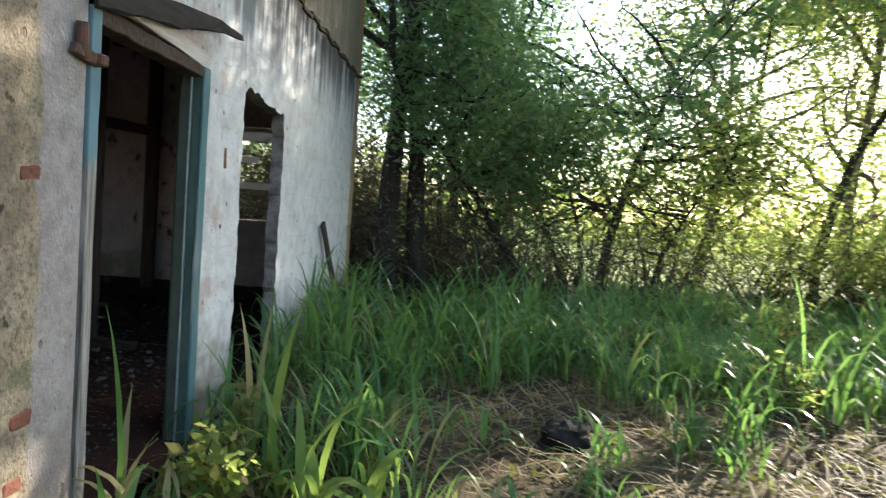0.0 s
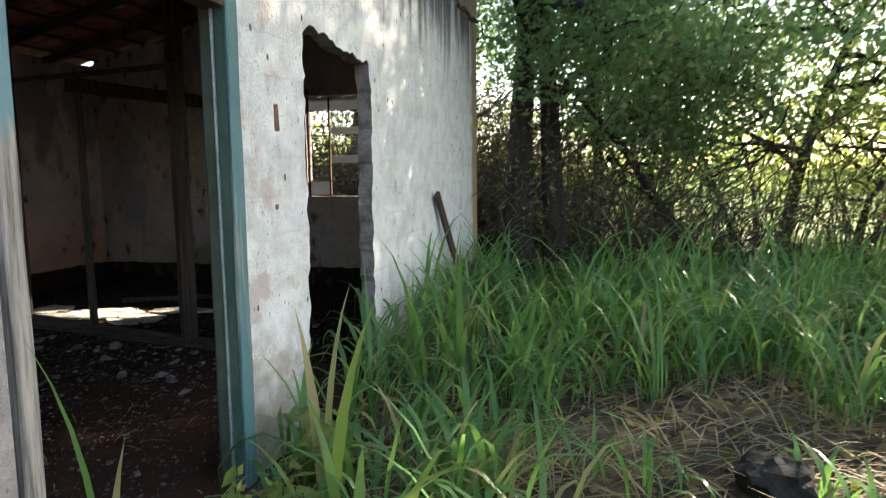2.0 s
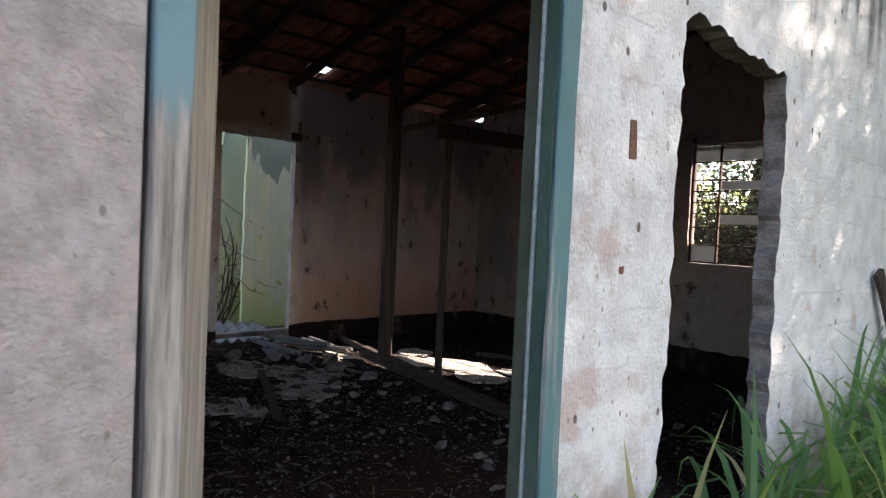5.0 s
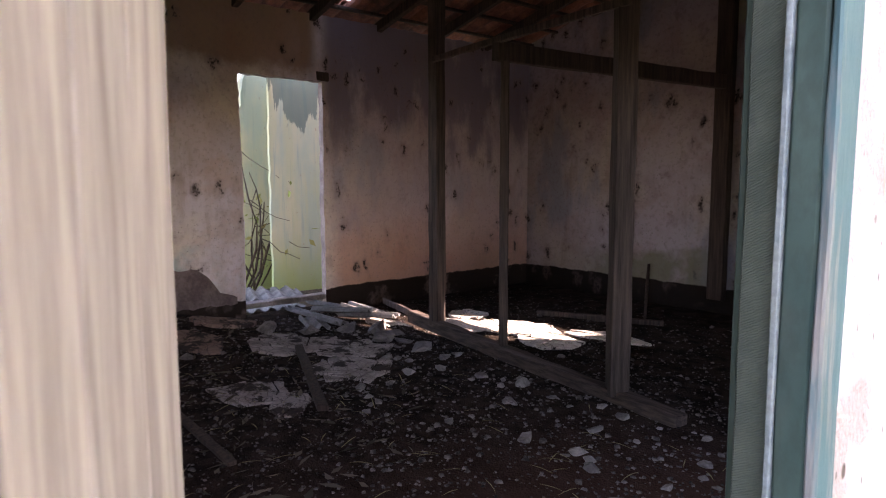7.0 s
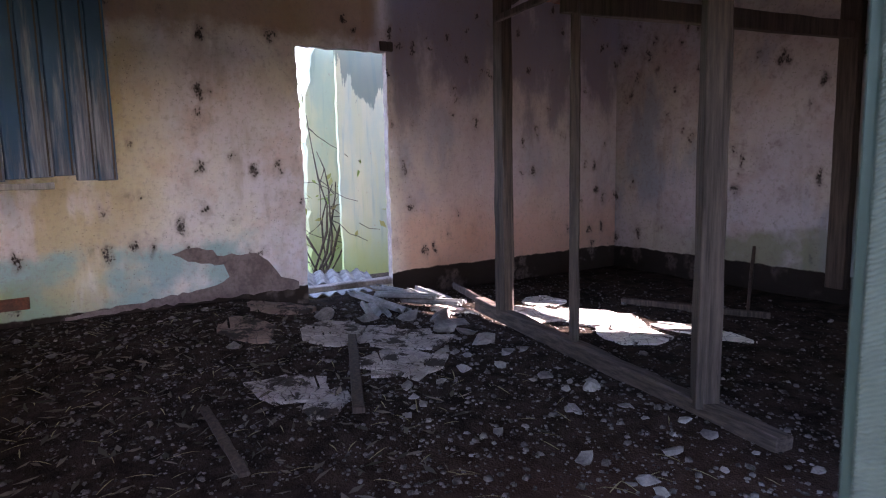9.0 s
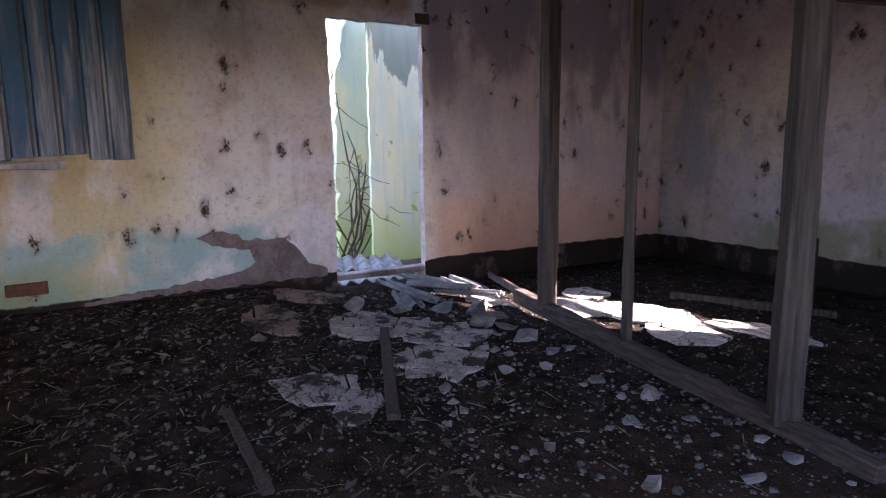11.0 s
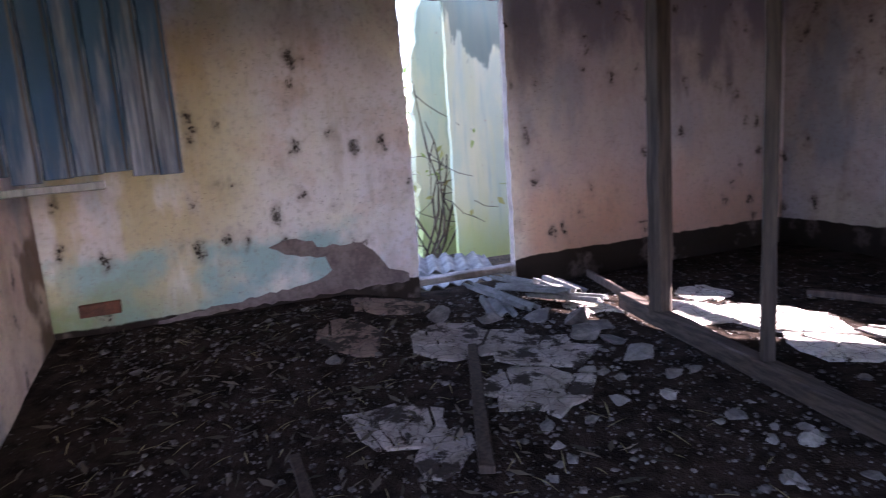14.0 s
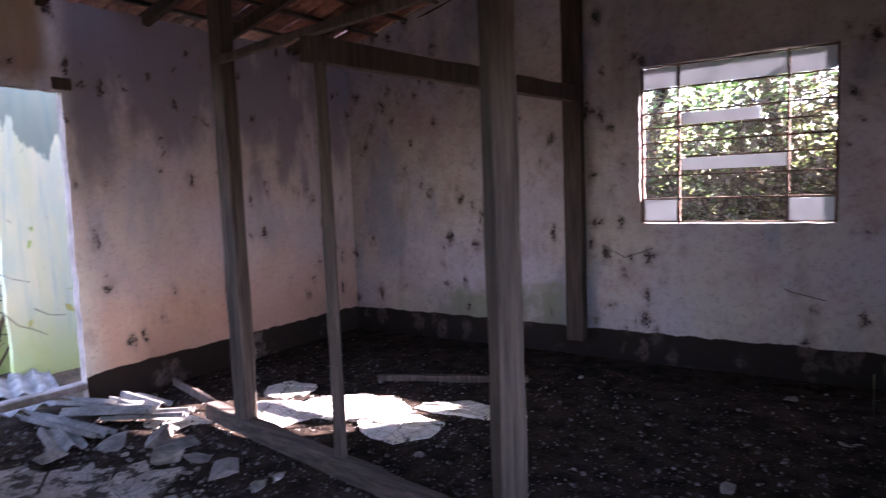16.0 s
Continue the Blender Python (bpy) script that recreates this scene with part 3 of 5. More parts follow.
wall_back.data.materials.append(CONCRETE)
for poly in wall_back.data.polygons:                    # bare render in the thickness of the doorway
    if abs(poly.normal.x) < 0.5:
        poly.material_index = 1

FW = (-3.61, -2.21, 1.125, 2.395)
far_line = [(-6.78, -0.3), (-1.505, -0.3), (-1.505, 4.24), (-6.78, 3.0)]
hole = ragged([(FW[0], FW[2]), (FW[1], FW[2]), (FW[1], FW[3]), (FW[0], FW[3])], 0.1, 0.004)
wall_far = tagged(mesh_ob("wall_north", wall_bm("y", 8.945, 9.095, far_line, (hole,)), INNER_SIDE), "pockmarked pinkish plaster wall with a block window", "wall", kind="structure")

LW = (-4.64, -3.45, 1.20, 2.25)
left_line = [(-6.78, -0.3), (-1.505, -0.3), (-1.505, 4.24), (-6.78, 3.0)]
hole = ragged([(LW[0], LW[2]), (LW[1], LW[2]), (LW[1], LW[3]), (LW[0], LW[3])], 0.1, 0.004)
wall_left = tagged(mesh_ob("wall_south", wall_bm("y", 2.575, 2.42, left_line, (hole,)), INNER_SCRAPED), "scraped pinkish plaster wall with a window opening", "wall", kind="structure")


# ---- roof: rafters, battens, clay tiles ----
def roof_z(x):
    return 2.9 + (x + 6.79) * 0.235


roof = thing("roof", (-4.2, 5.8, 3.6), "red clay tile roof on dark rafters, tiles missing", "roof", kind="structure")


def under(ob, parent):
    """Hang ob under parent without moving it."""
    ob.parent = parent
    ob.matrix_parent_inverse = parent.matrix_world.inverted()
    return ob


def wpart(name, bm, material, parent, label="", smooth=False):
    return under(part(name, bm, material, None, label, smooth), parent)


bpy.context.view_layer.update()
for k in range(9):
    y = 2.75 + k * 0.78
    wpart("rafter", beam_bm((-7.3, y, roof_z(-7.3) - 0.01), (-1.6, y + rng.uniform(-0.06, 0.06), roof_z(-1.6) - 0.01), 0.06, 0.10, 0.006), DARKWOOD, roof)
for k in range(15):
    x = -7.1 + k * 0.385
    wpart("batten", beam_bm((x, 2.3, roof_z(x) + 0.075), (x, 9.2, roof_z(x) + 0.075 + rng.uniform(-0.01, 0.01)), 0.045, 0.03, 0.003, cuts=10), DARKWOOD, roof)


def tile_mesh():
    bm = bmesh.new()
    n, w, l = 6, 0.10, 0.46
    rows = []
    for u, r in ((0, w), (l, w * 0.82)):
        for t in (0.0, 0.013):
            rows.append([bm.verts.new((u, math.cos(math.pi * i / n) * (r - t), math.sin(math.pi * i / n) * (r - t) * 0.75)) for i in range(n + 1)])
    o0, i0, o1, i1 = rows
    for i in range(n):
        bm.faces.new((o0[i], o0[i + 1], o1[i + 1], o1[i]))
        bm.faces.new((i0[i], i1[i], i1[i + 1], i0[i + 1]))
        bm.faces.new((o0[i], i0[i], i0[i + 1], o0[i + 1]))
        bm.faces.new((o1[i], o1[i + 1], i1[i + 1], i1[i]))
    me = bpy.data.meshes.new("roof_tile")
    bmesh.ops.recalc_face_normals(bm, faces=bm.faces[:])
    bm.to_mesh(me)
    bm.free()
    me.materials.append(TILE)
    return me


TILE_ME = tile_mesh()
SLOPE = -math.degrees(math.atan(0.235))


def roof_gap(x, y):
    """Where tiles have slid off."""
    return rng.random() < (0.2 if -6.95 < x < -6.8 else 0.004)


rest_v, rest_f = [], []
near_count = 0
tile_v = [v.co.copy() for v in TILE_ME.vertices]
tile_f = [tuple(p.vertices) for p in TILE_ME.polygons]
for r in range(15):
    x = -7.25 + r * 0.385
    for c in range(70):
        y = 2.25 + c * 0.098
        gutter = c % 2 == 0
        if roof_gap(x, y):
            continue
        m = pose(x + rng.uniform(-0.015, 0.015), y, roof_z(x) + (0.17 if gutter else 0.15) + rng.uniform(-0.006, 0.012), 0, SLOPE, rng.uniform(-2, 2)) @ pose(0, 0, 0, 180 if gutter else 0)
        if r < 5 and c > 12 and near_count < 290:
            near_count += 1
            t = new("roof_tile", TILE_ME)
            t.matrix_world = m
            t.parent = roof
            t.matrix_parent_inverse = roof.matrix_world.inverted()
        else:
            b = len(rest_v)
            rest_v += [m @ v for v in tile_v]
            rest_f += [tuple(b + i for i in f) for f in tile_f]
o = raw_mesh("roof_tiles_rest", rest_v, rest_f, TILE)
o["kind"] = "stuff"
under(o, roof)

# ---- front door frame ----
frame_1 = thing("door_frame", (-1.48, 3.2, 0), "weathered teal and green wooden door frame, no door", "door frame", kind="structure")
bpy.context.view_layer.update()
bm = bmesh.new()
box(bm, (-1.50, 2.632, -0.15), (-1.385, 2.70, 2.16), None, 0.004, 0.003, 14)
wpart("left_jamb", bm, LEFTWOOD, frame_1, "bare grey jamb board, teal paint left at the top")
wpart("jamb_edge", box_bm((-1.525, 2.628, -0.15), (-1.503, 2.712, 2.13), None, 0.003, 0.002, 8), CREAMWOOD, frame_1, "pale bare wooden jamb edge")
wpart("right_jamb", box_bm((-1.4515, 3.735, -0.15), (-1.402, 3.815, 2.16), None, 0.005, 0.002, 14), JAMBTEAL, frame_1)
wpart("front_board", box_bm((-1.40, 3.732, -0.15), (-1.383, 3.815, 2.16), None, 0.004, 0.002, 14), TEALWOOD, frame_1, "chipped pale blue front board")
wpart("jamb_bead", box_bm((-1.463, 3.728, -0.15), (-1.452, 3.80, 2.15), None, 0.002, 0.001, 8), BEADPAINT, frame_1, "pale blue bead along the jamb")
wpart("rebate", box_bm((-1.522, 3.745, -0.15), (-1.464, 3.82, 2.14), None, 0.003, 0.002, 10), GREENWOOD, frame_1, "scratched green door rebate")
wpart("rebate", box_bm((-1.540, 3.760, -0.15), (-1.524, 3.828, 2.14), None, 0.003, 0.002, 10), DARKGREEN, frame_1, "dark green rebate strip")
leaf = tagged(new("door_leaf"), "narrow pale board door leaf standing open inside", "door")
leaf.matrix_world = pose(-1.515, 2.70, 0.03, 0, 0, 145.7)
for k in range(3):
    part("board", box_bm((0.122 * k, -0.015, 0), (0.122 * k + 0.119, 0.011, 2.05), None, 0.003, 0.002, 10), CREAMWOOD, leaf)
for z in (0.3, 1.6):
    part("ledge", box_bm((0.01, 0.0115, z), (0.35, 0.033, z + 0.1), None, 0.003, 0.002, 3), CREAMWOOD, leaf)
bpy.context.view_layer.update()
wpart("head", box_bm((-1.50, 2.70, 2.10), (-1.39, 3.735, 2.17), None, 0.005, 0.004, 10), DARKWOOD_X, frame_1, "dark rotten head timber")
wpart("head_board", beam_bm((-1.392, 2.9, 2.245), (-1.392, 3.80, 2.195), 0.012, 0.085, 0.003), PALEBOARD, frame_1, "pale limewashed board over the door")

plank = tagged(mesh_ob("hanging_plank", beam_bm((-1.36, 2.60, 2.20), (-1.30, 4.05, 2.42), 0.03, 0.11, 0.008, cuts=12), CHARRED), "charred broken plank hanging over the door opening", "plank")
for v in plank.data.vertices:
    if v.co.y > 3.3:
        v.co.z += (2.40 - v.co.z) * (v.co.y - 3.3) / 0.75 * 0.75


# ---- block window in the far wall ----
def block_window():
    w = thing("window_1", (-2.91, 9.0, 1.12), "steel grid window, a few frosted panes left", "window", kind="structure")
    bpy.context.view_layer.update()
    x0, x1, z0, z1 = FW
    zs = [z0 + 0.012, z0 + 0.20, z0 + 0.385, z0 + 0.53, z0 + 0.65, z0 + 0.77, z0 + 0.89, z1 - 0.19, z1 - 0.012]
    for z in zs:
        wpart("glazing_bar", box_bm((x0, 8.985, z - 0.005), (x1, 9.010, z + 0.005), None, 0.003, 0.002, 8), RUST, w)
    for x in (x0 + 0.012, x0 + 0.30, x0 + 1.08, x1 - 0.012):
        wpart("upright", box_bm((x - 0.009, 8.983, z0), (x + 0.009, 9.017, z1), None, 0.003, 0.002, 6), RUST, w)
    for a, b, lo, hi in ((x0 + 0.02, x0 + 0.29, z1 - 0.18, z1 - 0.02), (x0 + 0.31, x0 + 1.07, z1 - 0.18, z1 - 0.02), (x0 + 1.09, x1 - 0.02, z1 - 0.18, z1 - 0.02),
                         (-3.29, -2.72, 1.91, 2.0), (-3.29, -2.54, 1.55, 1.645), (x0 + 0.02, -3.33, 1.145, 1.315), (-2.53, x1 - 0.02, 1.145, 1.31)):
        wpart("pane", box_bm((a, 8.995, lo), (b, 9.003, hi), None, 0.002, 0.001, 2), PANE, w, "frosted white glass pane")
    return w


block_window()

# ---- side window and its board shutter ----
window_2 = thing("window_2", (-4.05, 2.5, 1.2), "side window opening lined with grey boards", "window", kind="structure")
bpy.context.view_layer.update()
wpart("window_sill", box_bm((-4.75, 2.40, 1.155), (-3.40, 2.61, 1.205), None, 0.006, 0.004, 8), DARKWOOD_X, window_2, "dark rotten sill timber")
wpart("lining", box_bm((-4.64, 2.40, 1.21), (-4.61, 2.585, 2.245), None, 0.003, 0.003, 8), GREYWOOD, window_2)
wpart("jamb", box_bm((-4.72, 2.578, 1.21), (-4.645, 2.615, 2.28), None, 0.004, 0.003, 8), GREYWOOD, window_2)
wpart("lining", box_bm((-3.48, 2.40, 1.21), (-3.452, 2.585, 2.245), None, 0.003, 0.003, 8), GREYWOOD, window_2)
wpart("head", box_bm((-4.64, 2.40, 2.215), (-3.45, 2.585, 2.247), None, 0.003, 0.003, 8), GREYWOOD, window_2)

shutter = tagged(new("window_shutter"), "faded blue tongue-and-groove board shutter, open on hinges", "shutter")
hx, hy, ex, ey = -4.70, 2.625, -5.085, 3.50
sw = math.hypot(ex - hx, ey - hy)
shutter.matrix_world = pose(hx, hy, 1.20, 0, 0, math.degrees(math.atan2(ey - hy, ex - hx)))
nb = 9
for k in range(nb):
    a, b = sw * k / nb, sw * (k + 1) / nb - 0.007
    lift = [0.055, 0.03, 0.045, 0.012, 0.02, 0.025, 0.03, 0.004, 0.0][k]
    bm = box_bm((a, -0.012, lift), (b, 0.012, 1.02 + rng.uniform(-0.01, 0.01)), None, 0.003, 0.0015, 10)
    part("board", bm, BLUEWOOD, shutter)
    part("bead", box_bm((b - 0.022, -0.016, lift + 0.005), (b - 0.014, -0.012, 1.01)), STUDWOOD, shutter)
for z in (0.16, 0.82):
    part("ledge", box_bm((0.03, 0.0125, z), (sw - 0.06, 0.04, z + 0.09), None, 0.004, 0.002, 4), GREYWOOD, shutter)
part("rail", box_bm((-0.06, -0.03, -0.03), (0.62, 0.006, 0.0), None, 0.004, 0.004, 6), GREYWOOD, shutter, "splintered grey bottom rail")

# ---- stud partition ----
partition = thing("stud_partition", (-4.2, 5.95, 0), "bare timber stud partition, boards stripped off", "partition", kind="structure")
bpy.context.view_layer.update()
wpart("sill_beam", beam_bm((-5.62, 6.17, 0.075), (-2.74, 5.76, 0.015), 0.10, 0.10, 0.006, 0.008, 12), STUDWOOD_X, partition)
for x, y, w, lean in ((-5.19, 6.11, 0.105, 0.0), (-4.285, 5.985, 0.062, 0.01), (-3.19, 5.83, 0.115, 0.012)):
    z0 = 0.07 if x < -4 else 0.04
    top = roof_z(x) if w > 0.08 else 2.30
    wpart("stud", beam_bm((x, y, z0), (x - lean, y + lean, top), w, w, 0.004, 0.006, 14, 6), STUDWOOD, partition)
wpart("tie_beam", beam_bm((-4.30, 5.90, 2.185), (-4.15, 8.94, 2.235), 0.07, 0.13, 0.004, 0.005, 10, 0), DARKWOOD, partition)
wpart("wall_post", beam_bm((-4.16, 8.885, 0.1), (-4.16, 8.89, 3.5), 0.16, 0.10, 0.004, 0.006, 12), DARKWOOD, partition)
wpart("brace_pole", beam_bm((-5.14, 6.03, 2.26), (-3.12, 5.755, 2.26), 0.035, 0.045, 0.004, 0.004, 10), STUDWOOD, partition)

# ---- yard behind the back door ----
tagged(mesh_ob("door_sill", box_bm((-6.90, BD0, 0.09), (-6.80, BD1, 0.145), None, 0.008, 0.004, 6), CONCRETE), "pale worn cement door sill", "door sill", kind="structure")
tagged(mesh_ob("wall_yard_near", wall_bm("x", -8.0, -8.05, ragged([(5.955, -0.4), (8.5, -0.4), (8.5, 3.2), (5.955, 3.2)], 0.1, 0.01, keep=(0, 1))), OUTER_WALL), "mould-streaked pale green outhouse wall", "wall", kind="structure")
tagged(mesh_ob("wall_yard_far", wall_bm("x", -8.55, -8.70, ragged([(5.76, -0.4), (8.8, -0.4), (8.8, 2.7), (6.0, 2.65), (5.90, 2.5), (5.87, 2.2), (5.80, 2.05)], 0.09, 0.03, keep=(0, 1))), YARD_WALL), "broken mouldy limewashed yard wall", "wall", kind="structure")


def corrugated(w, l, waves, seed, thick=0.007):
    """A broken corrugated sheet with thickness and a ragged end."""
    r = random.Random(seed)
    bm = bmesh.new()
    nu, nv = waves * 6, 5
    grid = []
    for s in (0, 1):
        r2 = random.Random(seed)
        ends = [r2.uniform(0.75, 1.0) for _ in range(nu + 1)]
        grid.append([[bm.verts.new((w * (i / nu - 0.5), l * (j / nv * ends[i] - 0.5), 0.022 * math.sin(2 * math.pi * i / 6) + s * thick)) for j in range(nv + 1)] for i in range(nu + 1)])
    lo, hi = grid
    for i in range(nu):
        for j in range(nv):
            bm.faces.new((lo[i][j], lo[i][j + 1], lo[i + 1][j + 1], lo[i + 1][j]))
            bm.faces.new((hi[i][j], hi[i + 1][j], hi[i + 1][j + 1], hi[i][j + 1]))
    for i in range(nu):
        for j in (0, nv):
            bm.faces.new((lo[i][j], lo[i + 1][j], hi[i + 1][j], hi[i][j]))
    for j in range(nv):
        for i in (0, nu):
            bm.faces.new((lo[i][j], lo[i][j + 1], hi[i][j + 1], hi[i][j]))
    return bm


lean = thing("lean_to_roof", (-8.2, 6.6, 2.7), "broken lean-to roof of grey sheets on poles", "roof", kind="structure")
bpy.context.view_layer.update()
for k, (y, dx) in enumerate(((5.55, -0.5),)):
    o = part("roof_sheet", corrugated(0.74, 1.75 + dx * 0.5, 5, 40 + k), FIBRE, None)
    o.matrix_world = pose(-8.15 + dx * 0.3, y, 2.72, 0, 0, 90 + 12) @ pose(0, 0, 0, 8 + 3 * (k == 0), 3 * (k == 0))
    bpy.context.view_layer.update()
    under(o, lean)
for y in (5.35, 6.9, 8.4):
    wpart("pole", beam_bm((-7.0, y, 2.78), (-9.4, y + 0.2, 2.45), 0.05, 0.05, 0.006), DARKWOOD, lean)
wpart("prop", beam_bm((-9.2, 5.6, -0.05), (-9.15, 5.5, 2.5), 0.08, 0.08, 0.006), DARKWOOD, lean)
for k, (x, y, z, t) in enumerate(((-7.4, 5.45, 0.02, 12), (-7.7, 5.75, 0.05, -8))):
    tagged(mesh_ob("roofing_sheet", corrugated(0.7, 0.9, 5, 60 + k), FIBRE), "broken corrugated sheet lying behind the door", "roof sheet").matrix_world = pose(x, y, z, 0, 2, 80 + t)


# ---- plants ----
def tube(verts, faces, pts, radii, sides=5):
    """Append a tapered tube along points."""
    base = len(verts)
    for i, p in enumerate(pts):
        d = (pts[min(i + 1, len(pts) - 1)] - pts[max(i - 1, 0)]).normalized()
        a = d.orthogonal().normalized()
        b = d.cross(a)
        for k in range(sides):
            w = 2 * math.pi * k / sides
            verts.append(p + (a * math.cos(w) + b * math.sin(w)) * radii[i])
    for i in range(len(pts) - 1):
        for k in range(sides):
            q = base + i * sides
            faces.append((q + k, q + (k + 1) % sides, q + sides + (k + 1) % sides, q + sides + k))


def crooked(a, d, length, n, bend, lift=0.0):
    pts, d = [a.copy()], d.normalized()
    for _ in range(n):
        d = (d + Vector((rng.gauss(0, bend), rng.gauss(0, bend), rng.gauss(0, bend) + lift))).normalized()
        pts.append(pts[-1] + d * (length / n))
    return pts, d


def in_house(p):
    return -7.4 < p[0] < -1.2 and 2.2 < p[1] < 9.4 and p[2] < 4.7


def clear(root, pts):
    """True where no point of a stem, given in root's space, enters the house."""
    o = root.location
    for p in pts:
        k = (p.y + o.y - 8.95) / SUN_TO.y
        if k > 0 and -3.7 < p.x + o.x - k * SUN_TO.x < -2.1 and 1.05 < p.z + o.z - k * SUN_TO.z < 2.45:
            return False
    return not any(in_house((p.x + o.x, p.y + o.y, p.z + o.z)) for p in pts)


def trimmed(root, v, f, low=-9.0):
    """Leaves without those that would grow into the house or hang under low."""
    w = v + np.array(root.location)
    bad = (w[:, 0] > -7.4) & (w[:, 0] < -1.2) & (w[:, 1] > 2.2) & (w[:, 1] < 9.4) & (w[:, 2] < 4.7)
    bad |= w[:, 2] < low
    k = (w[:, 1] - 8.95) / SUN_TO.y                     # a gap in the crowns lets the sun reach the block window
    sx, sz = w[:, 0] - k * SUN_TO.x, w[:, 2] - k * SUN_TO.z
    bad |= (k > 0) & (sx > -3.7) & (sx < -2.1) & (sz > 1.05) & (sz < 2.45) & (np.repeat(nr.rand(len(w) // 4), 4) < 0.985)
    for p, wide, part_of in (((-0.35, 2.85, 0.45), 0.6, 1.0), ((-1.4, 1.9, 1.3), 0.17, 0.9), ((-1.4, 2.15, 1.8), 0.12, 0.9), ((-1.4, 2.2, 0.75), 0.12, 0.9), ((-1.4, 1.95, 2.35), 0.15, 0.9), ((1.6, 3.9, 0.2), 0.8, 0.75)):
        along = (w - np.array(p)) @ np.array(SUN_TO)     # openings in the crowns that let the sun down into the yard
        off = np.linalg.norm(w - np.array(p) - along[:, None] * np.array(SUN_TO), axis=1)
        bad |= (along > 2.5) & (off < wide) & (np.repeat(nr.rand(len(w) // 4), 4) < part_of)
    ok = ~bad.reshape(-1, 4).any(1)
    v = v.reshape(-1, 4, 3)[ok].reshape(-1, 3)
    return v, np.arange(len(v)).reshape(-1, 4)


def leaves(centres, spread, per, size, droop=0.3, aspect=0.45):
    """Folded diamond leaves scattered round centres, as arrays of verts and faces."""
    c = np.repeat(np.asarray(centres, float).reshape(-1, 3), per, 0)
    n = len(c)
    c = c + nr.normal(0, 1, (n, 3)) * np.asarray(spread)
    d = nr.normal(0, 1, (n, 3))
    d[:, 2] = d[:, 2] * 0.6 - droop
    d /= np.linalg.norm(d, axis=1)[:, None]
    s = np.cross(d, nr.normal(0, 1, (n, 3)))
    s /= np.linalg.norm(s, axis=1)[:, None] + 1e-9
    u = np.cross(d, s)
    l = (size * nr.uniform(0.55, 1.35, n))[:, None]
    tip, mid = c + d * l, c + d * l * 0.45
    v = np.stack([c, mid + s * l * aspect / 2 + u * l * 0.06, tip, mid - s * l * aspect / 2 + u * l * 0.06], 1).reshape(-1, 3)
    f = np.arange(n * 4).reshape(-1, 4)
    return v, f


def quad_mesh(name, v, f, material, parent=None):
    me = bpy.data.meshes.new(name)
    me.vertices.add(len(v))
    me.vertices.foreach_set("co", np.asarray(v, np.float32).ravel())
    k = f.shape[1]
    me.loops.add(f.size)
    me.loops.foreach_set("vertex_index", f.astype(np.int32).ravel())
    me.polygons.add(len(f))
    me.polygons.foreach_set("loop_start", np.arange(0, f.size, k, dtype=np.int32))
    me.update(calc_edges=True)
    me.materials.append(material)
    ob = new(name, me)
    ob.parent = parent
    return ob


def tree(at, height, radius, label, crown_r, leaf_n, leaf_size, leaf_mat, bark, lean=(0, 0), start=0.35, limbs=9, name="tree", low=-9.0, spread=0.28, bend=0.09):
    """Tapered crooked trunk, limbs, twigs and a ragged crown of single leaves."""
    root = thing(name, (at[0], at[1], ground_z(*at)), label, name)
    tv, tf, lv, lf = [], [], [], []
    trunk, _ = crooked(Vector((0, 0, -0.1)), Vector((lean[0], lean[1], 1)), height * 0.8, 9, bend, 0.03)
    tube(tv, tf, trunk, [radius * (1.25 if i == 0 else 1 - 0.085 * i) for i in range(10)], 9)
    ends = []
    for k in range(limbs):
        i = start * 9 + (9 - start * 9) * (k + rng.random()) / limbs
        p = trunk[min(8, int(i))].lerp(trunk[min(9, int(i) + 1)], i % 1)
        w = rng.uniform(0, 2 * math.pi)
        limb, d = crooked(p, Vector((math.cos(w), math.sin(w), rng.uniform(0.0, 0.9))), crown_r * rng.uniform(0.6, 1.15), 6, 0.22, 0.03)
        if not clear(root, limb):
            continue
        lv, lf = [], []
        tube(lv, lf, limb, [radius * 0.42 * (1 - 0.14 * j) + 0.006 for j in range(7)], 5)
        ends += [limb[4], limb[6]]
        for _ in range(5):
            q = limb[rng.randint(2, 6)]
            tw, _ = crooked(q, Vector((rng.gauss(0, 1), rng.gauss(0, 1), rng.gauss(0.1, 0.7))), crown_r * rng.uniform(0.25, 0.6), 5, 0.3, -0.04)
            if not clear(root, tw):
                continue
            tube(lv, lf, tw, [0.016 * (1 - 0.17 * j) + 0.003 for j in range(6)], 4)
            ends += [tw[2], tw[3], tw[4], tw[5]]
        raw_mesh("limb", lv, lf, bark, root, True)
    raw_mesh("trunk", tv, tf, bark, root, True)
    v, f = leaves([tuple(e) for e in ends], (crown_r * spread * 0.55,) * 2 + (crown_r * spread * 0.5,), max(1, leaf_n // len(ends)), leaf_size)
    v, f = trimmed(root, v, f, low)
    quad_mesh("crown", v, f, leaf_mat, root)
    return root


